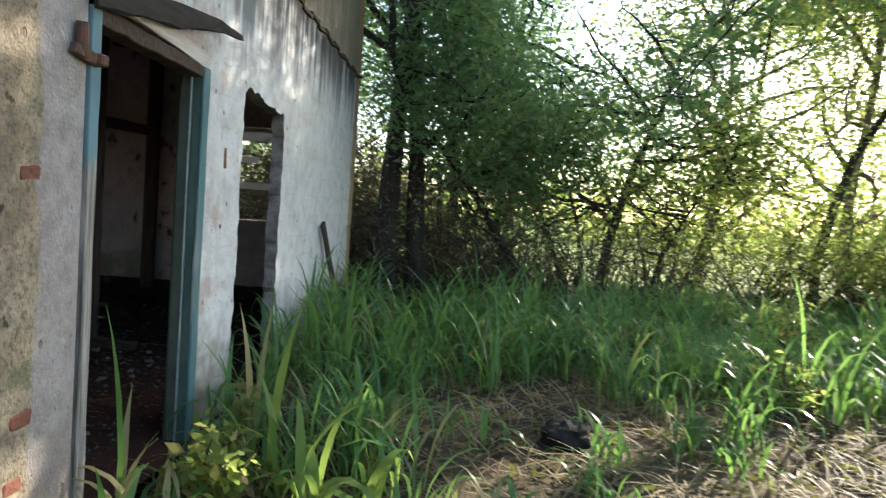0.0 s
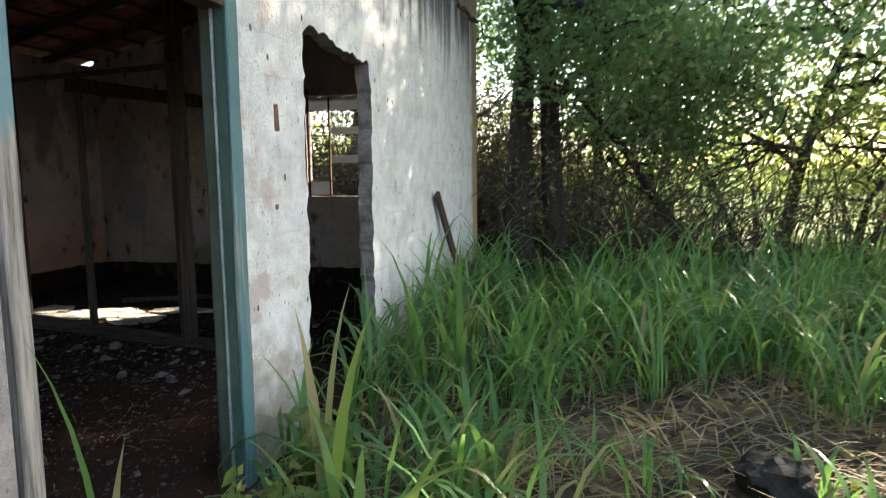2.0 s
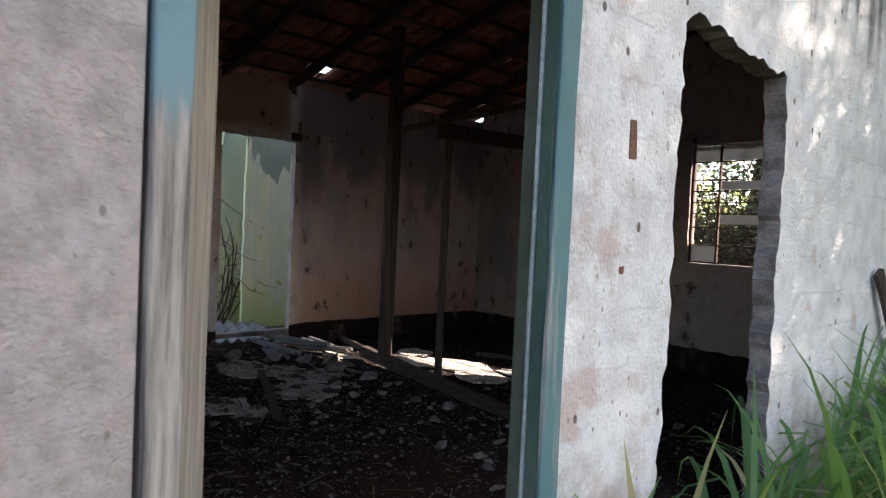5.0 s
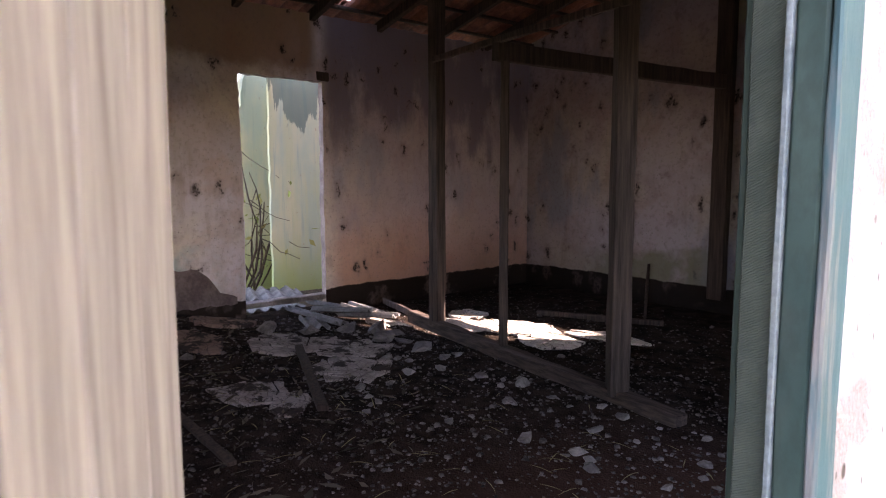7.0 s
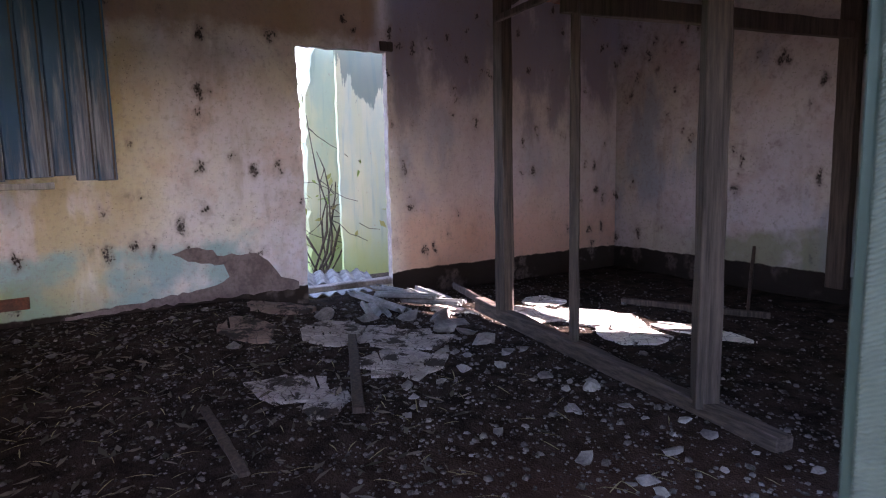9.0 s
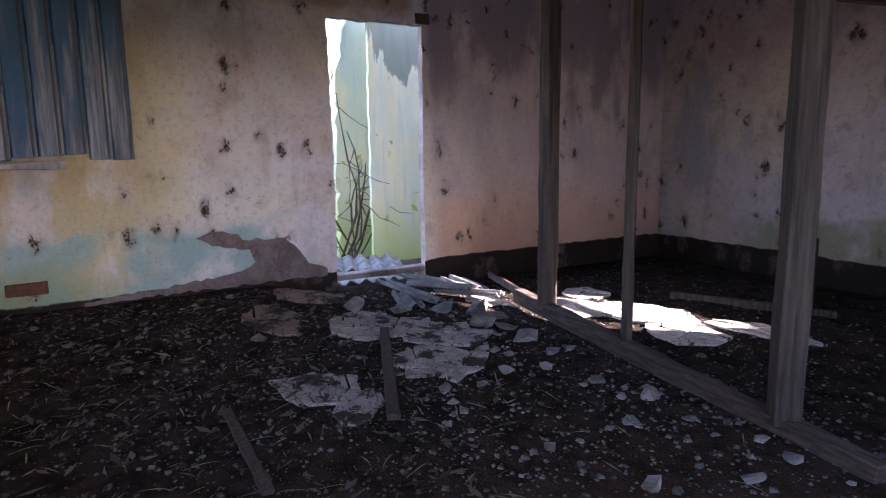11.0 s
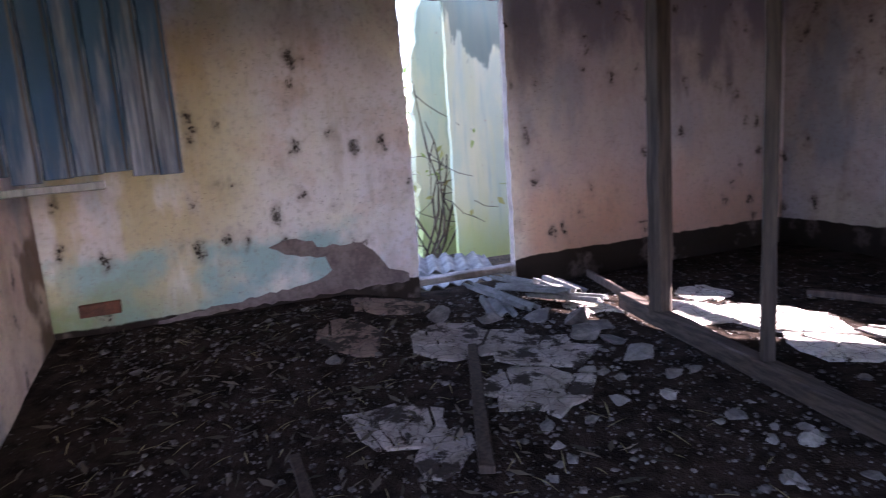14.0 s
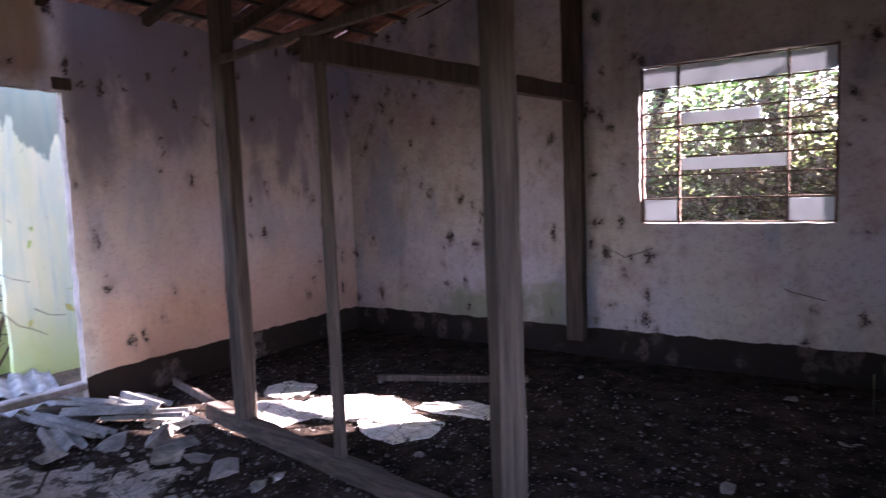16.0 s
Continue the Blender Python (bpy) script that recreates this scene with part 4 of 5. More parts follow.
def bush(at, r, h, label, leaf_n, leaf_size, leaf_mat, twigs=60, name="bush", bare=0.3):
    """A tangle of crooked stems with leaves from part of its height up."""
    root = thing(name, (at[0], at[1], ground_z(*at)), label, name)
    sv, sf, ends = [], [], []
    for _ in range(twigs):
        w, q = rng.uniform(0, 2 * math.pi), rng.uniform(0, 0.8) * r
        st, d = crooked(Vector((math.cos(w) * q, math.sin(w) * q, -0.05)), Vector((rng.gauss(0, 0.5), rng.gauss(0, 0.5), 1)), h * rng.uniform(0.5, 1.15), 8, 0.2)
        if not clear(root, st):
            continue
        tube(sv, sf, st, [rng.uniform(0.007, 0.02) * (1 - 0.1 * j) + 0.002 for j in range(9)], 4)
        for p in st[2:]:
            if p.z > bare * h or rng.random() < 0.25:
                ends.append(p)
            if rng.random() < 0.5:
                s2, _ = crooked(p, Vector((rng.gauss(0, 1), rng.gauss(0, 1), rng.gauss(0, 0.6))), h * 0.25, 4, 0.35)
                tube(sv, sf, s2, [0.007, 0.006, 0.005, 0.004, 0.003], 3)
                ends += [s2[2], s2[4]] if p.z > bare * h else []
    raw_mesh("tangle", sv, sf, TWIG, root)
    v, f = leaves([tuple(e) for e in ends], (r * 0.16, r * 0.16, h * 0.07), max(1, leaf_n // max(1, len(ends))), leaf_size)
    v, f = trimmed(root, v, f)
    quad_mesh("foliage", v, f, leaf_mat, root)
    return root


def blades(base, length, width, lean, seed, segs=5, tip=0.0):
    """Arching grass blades rooted at base (n x 3)."""
    r = np.random.RandomState(seed)
    n = len(base)
    w = r.uniform(0, 2 * math.pi, n)
    out = np.stack([np.cos(w), np.sin(w), 0 * w], 1)
    side = np.stack([-np.sin(w), np.cos(w), 0 * w], 1)
    l = length * r.uniform(0.55, 1.2, n)
    k = lean * r.uniform(0.35, 1.5, n)
    wd = width * r.uniform(0.6, 1.3, n)
    pos, ang, rows = base.copy(), k * 0.25 + tip, []
    for i in range(segs + 1):
        t = i / segs
        half = (wd * (0.45 + 1.1 * t) if t < 0.5 else wd * 2 * (1 - t) + 0.0004)[:, None] * side * 0.5
        rows.append(np.stack([pos - half, pos + half], 1))
        step = (l / segs)[:, None]
        pos = pos + step * (out * np.sin(ang)[:, None] + np.array([0, 0, 1]) * np.cos(ang)[:, None])
        ang = ang + k * (0.25 + 0.9 * t)
    v = np.stack(rows, 1).reshape(-1, 3)
    b = (np.arange(n) * (segs + 1) * 2)[:, None]
    f = np.concatenate([b + np.array([[2 * i, 2 * i + 1, 2 * i + 3, 2 * i + 2]]) for i in range(segs)], 0)
    return v, f


def grass_field():
    r = np.random.RandomState(5)
    pts = []
    while len(pts) < 900:
        x, y = r.uniform(-1.35, 9), r.uniform(2.2, 13)
        keep = 0.9
        if y < 3.0 and x > -0.9:
            keep = 0.10
        if -0.1 < x < 3.6 and y < 5.3:
            keep = 0.10 if y < 3.9 else 0.28
        if y > 9:
            keep = 0.5
        if x < -0.95 and 2.3 < y < 4.0:
            keep = 0.10
        if x < -0.6 and 4.0 <= y < 8.5:
            keep = 0.35 if y < 5.0 else 0.5
        if r.rand() < keep:
            pts.append((x, y))
    base, ln = [], []
    for x, y in pts:
        q = r.randint(7, 17)
        for _ in range(q):
            bx, by = max(-1.37, x + r.normal(0, 0.07)), y + r.normal(0, 0.07)
            base.append((bx, by, ground_z(bx, by) - 0.01))
            ln.append((0.78 + 0.22 * math.sin(x * 1.3) * math.cos(y * 0.9)) * (0.7 if -0.1 < x < 3.6 and y < 5.3 else 0.75 if x < -0.6 else 0.95))
    for _ in range(150):                                # taller clumps by the wall and here and there in the field
        x, y = (-1.32 + abs(r.normal(0, 0.5)), r.uniform(4.9, 8.6)) if r.rand() < 0.35 else (r.uniform(-0.6, 7), r.uniform(4.6, 10))
        for _ in range(r.randint(5, 11)):
            bx, by = max(-1.36, x + r.normal(0, 0.05)), y + r.normal(0, 0.05)
            base.append((bx, by, ground_z(bx, by) - 0.01))
            ln.append(r.uniform(1.0, 1.45))
    base = np.array(base)
    v, f = blades(base, 0.92 * np.array(ln), 0.029, 0.8, 3, 6)
    tagged(quad_mesh("tall_grass", v, f, GRASS), "dense knee-high green grass with arching blades", "grass", kind="stuff")
    n = 11000
    b2 = np.stack([r.uniform(-1.35, 8, n), r.uniform(1.5, 11, n), np.zeros(n)], 1)
    b2[:, 2] = [ground_z(a, b) for a, b, _ in b2]
    v, f = blades(b2, 0.42, 0.012, 0.35, 4, 4, 1.15)
    tagged(quad_mesh("straw_litter", v, f, STRAW), "dry straw and dead grass blades on the soil", "straw", kind="stuff")
    n = 11000
    b3 = np.stack([r.uniform(-1.3, 8, n), r.uniform(1.5, 11, n), np.zeros(n)], 1)
    b3[:, 2] = [ground_z(a, b) + 0.015 for a, b, _ in b3]
    v, f = leaves(b3, (0.02, 0.02, 0.008), 1, 0.085, 0.0)
    tagged(quad_mesh("dead_leaves", v, f, LEAF_DRY), "brown dead leaves lying on the soil", "leaf litter", kind="stuff")


grass_field()


def tuft(at, n, length, width, lean, seed, label, spread=0.05):
    r = np.random.RandomState(seed)
    b = np.stack([r.normal(0, spread, n), r.normal(0, spread, n), np.zeros(n)], 1)
    v, f = blades(b, length, width, lean, seed, 7)
    ob = quad_mesh("grass_tuft", v, f, GRASS_SUNLIT if seed < 23 else GRASS)
    ob.location = (*at, ground_z(*at) - 0.01)
    return tagged(ob, label, "grass tuft")


tuft((-0.50, 2.95), 12, 0.76, 0.046, 0.62, 21, "broad-bladed grass tuft coloured as if in the sun")
tuft((-0.22, 2.8), 9, 0.70, 0.044, 0.85, 22, "broad-bladed grass tuft coloured as if in the sun")
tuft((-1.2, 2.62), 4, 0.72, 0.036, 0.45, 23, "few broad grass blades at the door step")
tuft((-1.15, 4.6), 16, 0.95, 0.026, 0.55, 24, "tall grass tuft before the wall opening")
tuft((-1.2, 5.3), 14, 0.9, 0.026, 0.55, 25, "tall grass tuft before the wall opening")

tuft((-1.27, 2.80), 4, 0.98, 0.042, 0.30, 31, "few tall broad grass blades at the door step", 0.03)
tuft((-1.22, 3.08), 9, 0.72, 0.030, 0.85, 32, "arching grass tuft at the door step")
tuft((-0.96, 3.68), 2, 1.32, 0.055, 0.14, 33, "single tall broad grass blades by the wall", 0.02)
tuft((-1.02, 2.72), 7, 0.62, 0.034, 0.8, 26, "few broad grass blades at the door step")
tuft((-0.78, 3.32), 3, 0.98, 0.05, 0.28, 22, "single tall broad grass blades by the wall")
tuft((-1.12, 3.45), 6, 0.5, 0.03, 0.9, 27, "arching grass tuft at the door step")
tuft((0.9, 3.6), 9, 0.6, 0.02, 1.0, 28, "arching grass tuft in the dry straw")
tuft((2.1, 4.4), 14, 0.9, 0.024, 0.9, 29, "tall half-dry grass tuft in the straw")

# trees past the end of the house
tree((-1.0, 9.85), 8.5, 0.20, "dark ivy-grown tree trunk beyond the house corner", 2.4, 9500, 0.11, LEAF_DEEP, BARK, (0.0, 0.02), 0.35, 12, bend=0.03)
tree((-0.53, 10.05), 9.0, 0.17, "dark tree trunk in the thicket", 2.4, 9500, 0.11, LEAF_DEEP, BARK, (-0.02, 0.02), 0.32, 12, bend=0.03)
tree((-0.1, 14.2), 8.5, 0.12, "dense dark tree behind the thicket", 2.8, 9000, 0.13, LEAF_DEEP, BARK, (-0.04, 0), 0.3, 16, low=3.3)
tree((1.55, 10.6), 6.0, 0.085, "thin slanting tree before the thicket", 1.8, 12000, 0.10, LEAF_DEEP, BARK, (-0.5, 0.0), 0.5)
tree((2.9, 12.8), 6.5, 0.12, "tree with small dark green leaves", 2.7, 7000, 0.125, LEAF_DEEP, BARK, (0.05, -0.05), 0.25, 14, low=2.3)
tree((1.2, 14.6), 8.0, 0.14, "tree with small dark green leaves", 3.0, 7000, 0.13, LEAF_DEEP, BARK, (0.05, 0), 0.3, 14, low=3.0)
tree((5.2, 14.0), 8.0, 0.13, "sunlit tree with yellow-green leaves", 3.0, 7000, 0.13, LEAF_LIT, PALEBARK, (0.1, 0.0), 0.2, 14)
tree((7.9, 13.2), 8.5, 0.14, "sunlit tree with pale crooked stem", 2.8, 5500, 0.13, LEAF_LIT, PALEBARK, (-0.1, 0.0), 0.25, 12)
tree((9.0, 14.6), 8.5, 0.12, "sunlit tree with pale crooked stem", 2.8, 5500, 0.13, LEAF_LIT, PALEBARK, (0.12, 0.0), 0.25, 12)
tree((10.8, 12.5), 8.0, 0.15, "sunlit tree with pale crooked stem", 3.0, 5500, 0.13, LEAF_LIT, PALEBARK, (0.05, 0.0), 0.25, 12)
tree((-5.4, 14.0), 7.5, 0.16, "dark leafy tree behind the house", 3.0, 20000, 0.12, LEAF_DEEP, BARK)
tree((-3.0, 13.8), 6.5, 0.12, "twiggy tree behind the block window", 2.6, 16000, 0.09, LEAF_BROWN, BARK, start=0.15)

for x, y, r, h, n, m in ((0.5, 13.0, 1.3, 2.4, 2500, LEAF_DEEP), (-1.5, 10.6, 0.8, 4.2, 3200, LEAF_BROWN), (0.1, 11.0, 0.9, 3.6, 1500, LEAF_DEEP), (2.0, 12.0, 1.4, 2.4, 1300, LEAF_DEEP), (3.7, 12.2, 1.4, 2.6, 2600, LEAF_LIT), (5.6, 12.2, 1.4, 2.6, 4500, LEAF_LIT),
                         (7.4, 11.8, 1.3, 2.3, 5000, LEAF_LIT), (9.6, 11.6, 1.4, 2.4, 5000, LEAF_LIT), (-2.3, 11.6, 1.3, 2.6, 10000, LEAF_BROWN), (-3.6, 11.2, 1.2, 2.6, 9000, LEAF_BROWN), (-4.6, 11.9, 1.3, 2.8, 7000, LEAF_BROWN), (-0.9, 13.5, 1.4, 2.6, 2500, LEAF_DRY), (-1.7, 10.9, 0.8, 2.5, 2800, LEAF_BROWN), (-0.4, 11.3, 0.9, 2.5, 1000, LEAF_DEEP), (0.9, 11.6, 0.9, 1.6, 1200, LEAF_DEEP),
                         ):
    bush((x, y), r, h, "tangled thicket of thin stems and small leaves", n, 0.095 if m == LEAF_LIT else 0.075, m, 75)
bush((-4.4, -0.4), 1.0, 2.6, "green bush outside the side window", 9000, 0.09, LEAF_LIT)
bush((-8.42, 5.86), 0.10, 2.3, "thin vine climbing the yard wall", 70, 0.11, LEAF_LIT, 4, "vine")
bush((-8.35, 5.75), 0.16, 2.9, "bare dry branches hanging by the yard wall", 60, 0.09, LEAF_DRY, 4, "dry_branches", 0.8)
bush((-9.6, 5.1), 0.5, 2.2, "green bush in the yard behind the house", 5000, 0.09, LEAF_LIT)
tree((-4.5, -4.2), 6.5, 0.16, "leafy tree beside the house", 2.6, 16000, 0.12, LEAF_LIT, BARK, (0, 0), 0.35)

# leafy hedge of small trees across the view
for x, y, h, cr, n, m in ((0.9, 11.8, 4.4, 1.6, 4200, LEAF_DEEP), (2.2, 12.0, 4.6, 1.8, 4800, LEAF_DEEP), (3.6, 12.2, 4.2, 1.8, 5200, LEAF_LIT), (2.9, 14.8, 8.5, 2.5, 8000, LEAF_DEEP)):
    tree((x, y), h, 0.05, "small crooked tree thick with drooping leaves", cr, n, 0.125, m, BARK, (rng.uniform(-0.3, 0.3), 0.0), 0.3, 14, low=1.9 if h < 6 else 3.4, spread=0.36, bend=0.16)

# crowns added over the yard, mostly unseen, to shade the house front
for x, y, n in ((6.9, 12.5, 34000), (6.2, 16.4, 30000)):
    tree((x, y), 12.0, 0.10, "tall tree with a high crown added to shade the front", 3.4, n, 0.15, LEAF_LIT, BARK, (0.0, 0.0), 0.62, 16, low=6.4, spread=0.4, bend=0.10)
shade = tree((8.0, 7.4), 9.0, 0.20, "large leafy tree overhanging the yard", 3.8, 26000, 0.14, LEAF_DEEP, BARK, (-0.42, 0.0), 0.55, 16, low=4.0, spread=0.34)
tree((7.7, 9.9), 9.5, 0.18, "leafy tree added beside the yard to shade the front", 3.0, 24000, 0.13, LEAF_DEEP, BARK, (-0.22, 0.0), 0.6, 14, low=5.2, spread=0.34)


def hanging_branch(root):
    """A low bough of the big tree that droops into the view."""
    v0, f0, ends = [], [], []
    inv = root.matrix_world.inverted()
    for a, b in (((5.2, 7.35, 5.7), (0.75, 6.2, 3.0)), ((5.2, 7.45, 5.6), (1.5, 7.2, 3.2))):
        a, b = inv @ Vector(a), inv @ Vector(b)
        bough, _ = crooked(a, b - a, (b - a).length, 8, 0.12)
        tube(v0, f0, bough, [0.03 - 0.0032 * j for j in range(9)], 5)
        for p in bough[3:]:
            for _ in range(3):
                tw, _ = crooked(p, Vector((rng.gauss(0, 1), rng.gauss(0, 1), rng.gauss(-0.1, 0.4))), 0.5, 4, 0.25)
                tube(v0, f0, tw, [0.007, 0.006, 0.005, 0.004, 0.003], 4)
                ends += tw[1:]
    raw_mesh("bough", v0, f0, BARK, root, True)
    v, f = leaves([tuple(e) for e in ends], (0.1, 0.1, 0.07), 6, 0.13, 0.35, 0.5)
    quad_mesh("bough_leaves", v, f, LEAF_DEEP, root)


bpy.context.view_layer.update()
hanging_branch(shade)

for x, y, r, h, n in ((-1.2, 3.0, 0.20, 0.52, 380), (-0.95, 3.2, 0.22, 0.42, 380), (-1.2, 3.95, 0.12, 0.5, 200), (-1.22, 4.05, 0.12, 0.45, 180), (-0.75, 2.6, 0.16, 0.30, 260), (0.5, 2.6, 0.15, 0.22, 110), (2.9, 5.2, 0.3, 0.7, 300), (4.4, 8.2, 0.5, 0.9, 600)):
    bush((x, y), r, h, "low leafy green weed among the grass", n, 0.085, LEAF_LIT, 9, "weed", 0.2)


# distance: hedge line and field
def far_hedge():
    r = np.random.RandomState(9)
    c = np.stack([r.uniform(-45, 60, 1500), r.uniform(44, 52, 1500), np.abs(r.normal(0, 2.6, 1500)) + 0.3], 1)
    v, f = leaves(c, (0.9, 0.9, 0.7), 10, 0.55, 0.1, 0.7)
    tagged(quad_mesh("far_woods", v, f, LEAF_LIT), "far line of trees across a sunny field", "woods", kind="stuff")


far_hedge()


# ---- things on and against the front wall ----
tagged(mesh_ob("leaning_board", beam_bm((-1.25, 7.85, 0.0), (-1.36, 6.97, 1.22), 0.03, 0.09, 0.004, 0.004, 8), DARKWOOD), "dark weathered board leaning against the front wall", "board")

hasp = thing("rusty_hasp", (-1.40, 2.58, 1.96), "rusty iron hasp and hinge stub on the plaster", "hasp")
bm = bmesh.new()
bmesh.ops.create_cone(bm, cap_ends=True, segments=12, radius1=0.026, radius2=0.022, depth=0.10)
bm.transform(pose(0.028, -0.04, 0.055, 8, 0, 20))
part("hinge_barrel", bm, RUST, hasp)
part("strap", box_bm((0.0, -0.08, -0.03), (0.035, 0.085, 0.012), pose(0, 0, 0, -8), 0.006, 0.004, 5), RUST, hasp)
part("lug", box_bm((0.02, 0.05, -0.04), (0.06, 0.095, 0.01), None, 0.008, 0.004), RUST, hasp)

for y, z, w, h in ((4.15, 1.68, 0.045, 0.13), (4.12, 1.25, 0.025, 0.025)):
    o = under(part("plaster_hole", box_bm((-1.402, y - w / 2, z - h / 2), (-1.397, y + w / 2, z + h / 2), None, 0.002, 0.004), RUST if h > 0.1 else BRICK, None, "small bare brown patch"), wall_front)
bm = bmesh.new()
for k in range(28):
    y = 4.9 + k * 0.147
    z = 3.13 + 0.02 * math.sin(k * 1.7) + rng.uniform(-0.008, 0.008)
    box(bm, (-1.40, y, z), (-1.375, y + 0.15, z + 0.035), None, 0.004, 0.006)
under(part("cornice", bm, DARKWOOD, None, "dark crumbling string course"), wall_front)
for y, z in ((2.30, 0.60), (2.31, 1.48), (2.27, 0.36)):
    under(part("brick", box_bm((-1.41, y - 0.05, z - 0.03), (-1.396, y + 0.055, z + 0.03), None, 0.008, 0.008), BRICK, None), wall_front)

# ---- inner wall details ----
def flat_patch(points, x, thick, jitter=0.012):
    """A thin ragged plate on the back wall, outline in (y, z)."""
    return wall_bm("x", x, x - thick, ragged(points, 0.05, jitter))


scar = part("plaster_scar", flat_patch([(3.98, 0.56), (4.14, 0.60), (4.3, 0.57), (4.33, 0.52), (4.66, 0.51), (4.78, 0.40), (4.86, 0.28), (5.02, 0.22), (5.02, 0.16), (3.6, 0.15), (3.2, 0.13), (3.2, 0.155), (3.9, 0.22), (4.25, 0.26), (4.42, 0.33), (4.38, 0.44), (4.1, 0.49)], -6.786, 0.006), mat_mix("bare_grey_render", (0.27, 0.21, 0.21), (0.19, 0.14, 0.14), 5, 0.95, 0.5), None, "grey bare render where plaster fell")
under(scar, wall_back)
under(part("brick", box_bm((-6.795, 2.74, 0.25), (-6.783, 2.99, 0.34), None, 0.006, 0.005), BRICK, None), wall_back)
under(part("lintel_stub", box_bm((-6.80, 5.90, 2.27), (-6.77, 6.03, 2.36), None, 0.006, 0.006), DARKWOOD, None, "charred lintel end"), wall_back)

# ---- rubble and litter on the dirt floor ----
def lying_plank(name, a, b, w, h, label, material=DARKWOOD, lift=0.0):
    za, zb = floor_z(*a) + h / 2 + lift, floor_z(*b) + h / 2 + lift
    return tagged(mesh_ob(name, beam_bm((*a, za), (*b, zb), w, h, 0.004, 0.004, 8, 90), material), label, "plank")


lying_plank("loose_plank", (-5.40, 4.92), (-4.12, 4.40), 0.035, 0.06, "dark wooden batten lying on the dirt floor")
lying_plank("loose_plank", (-4.62, 3.76), (-3.80, 3.75), 0.025, 0.045, "dark wooden batten lying on the dirt floor")
lying_plank("loose_lath", (-6.55, 6.5), (-5.55, 6.25), 0.06, 0.03, "grey lath lying by the partition", STUDWOOD, 0.08)
lying_plank("loose_lath", (-5.3, 7.5), (-4.2, 8.0), 0.06, 0.04, "dark lath on the dirt beyond the partition", STUDWOOD)
tagged(mesh_ob("leaning_stick", beam_bm((-4.4, 8.0, -0.05), (-4.75, 8.6, 0.42), 0.03, 0.03, 0.003), DARKWOOD), "dark stick propped on the far dirt", "stick")


def clip(poly, p, n):
    """The part of a convex polygon on the side of p that n points away from."""
    out = []
    for i, a in enumerate(poly):
        b = poly[(i + 1) % len(poly)]
        da, db = (a[0] - p[0]) * n[0] + (a[1] - p[1]) * n[1], (b[0] - p[0]) * n[0] + (b[1] - p[1]) * n[1]
        if da <= 0:
            out.append(a)
        if da * db < 0:
            t = da / (da - db)
            out.append((a[0] + (b[0] - a[0]) * t, a[1] + (b[1] - a[1]) * t))
    return out


def cement_patch(cx, cy, rx, ry, turn, cells, seed, material, label, lift=0.004):
    """A remnant of cement floor, cracked into pieces with open joints."""
    r = random.Random(seed)
    root = thing("cement_patch", (cx, cy, floor_z(cx, cy)), label, "floor patch", turn=turn)
    rim = [(rx * math.cos(w) * r.uniform(0.62, 1.12), ry * math.sin(w) * r.uniform(0.62, 1.12)) for w in (2 * math.pi * k / 14 for k in range(14))]
    seeds = [(r.uniform(-rx, rx), r.uniform(-ry, ry)) for _ in range(cells)]
    m = root.matrix_world
    for i, s in enumerate(seeds):
        poly = [(p[0], p[1]) for p in rim]
        for j, o in enumerate(seeds):
            if i != j and poly:
                d = math.dist(s, o)
                n = ((o[0] - s[0]) / d, (o[1] - s[1]) / d)
                mid = ((s[0] + o[0]) / 2 - n[0] * 0.008, (s[1] + o[1]) / 2 - n[1] * 0.008)
                poly = clip(poly, mid, n)
        if len(poly) < 3:
            continue
        bm = bmesh.new()
        tilt = (r.uniform(-0.03, 0.03), r.uniform(-0.03, 0.03))
        top = []
        for x, y in ragged(poly, 0.05, 0.004):
            w = m @ Vector((x, y, 0))
            top.append(bm.verts.new((x, y, floor_z(w.x, w.y) - m.translation.z + lift + 0.012 + (x - s[0]) * tilt[0] + (y - s[1]) * tilt[1])))
        f = bm.faces.new(top)
        g = bmesh.ops.extrude_face_region(bm, geom=[f])
        bmesh.ops.translate(bm, vec=(0, 0, -0.035), verts=[v for v in g["geom"] if isinstance(v, bmesh.types.BMVert)])
        part("slab_piece", bm, material, root)
    return root


bpy.context.view_layer.update()
PALE = "pale cracked remnant of the cement floor"
def mat_screed(name, a, b, bare=0.505):
    """Old screed with trodden-in dirt eating its surface in ragged patches."""
    n = Nodes(name, 0.92)
    f, g = n.noise(7, 6, rough=0.65), n.noise(55, 4)
    c = n.mix(n.ramp(f, 0.35, 0.65), a, b)
    c = n.mix(n.math("MULTIPLY", n.ramp(g, 0.45, 0.7), 0.5), c, tuple(x * 0.45 for x in a))
    crack = n.ramp(n.math("ADD", n.cells(9, feature="DISTANCE_TO_EDGE"), n.math("MULTIPLY", f, 0.03)), 0.045, 0.02)
    dirt = n.ramp(n.noise(5.5, 8, rough=0.72), bare, bare + 0.055)
    c = n.mix(n.math("MAXIMUM", n.math("MULTIPLY", crack, 0.7), dirt), c, n.mix(g, (0.020, 0.014, 0.012), (0.06, 0.045, 0.038)))
    n.bump(n.math("SUBTRACT", n.math("ADD", f, n.math("MULTIPLY", g, 0.5)), dirt), 0.6, 0.01)
    return n.done(c)


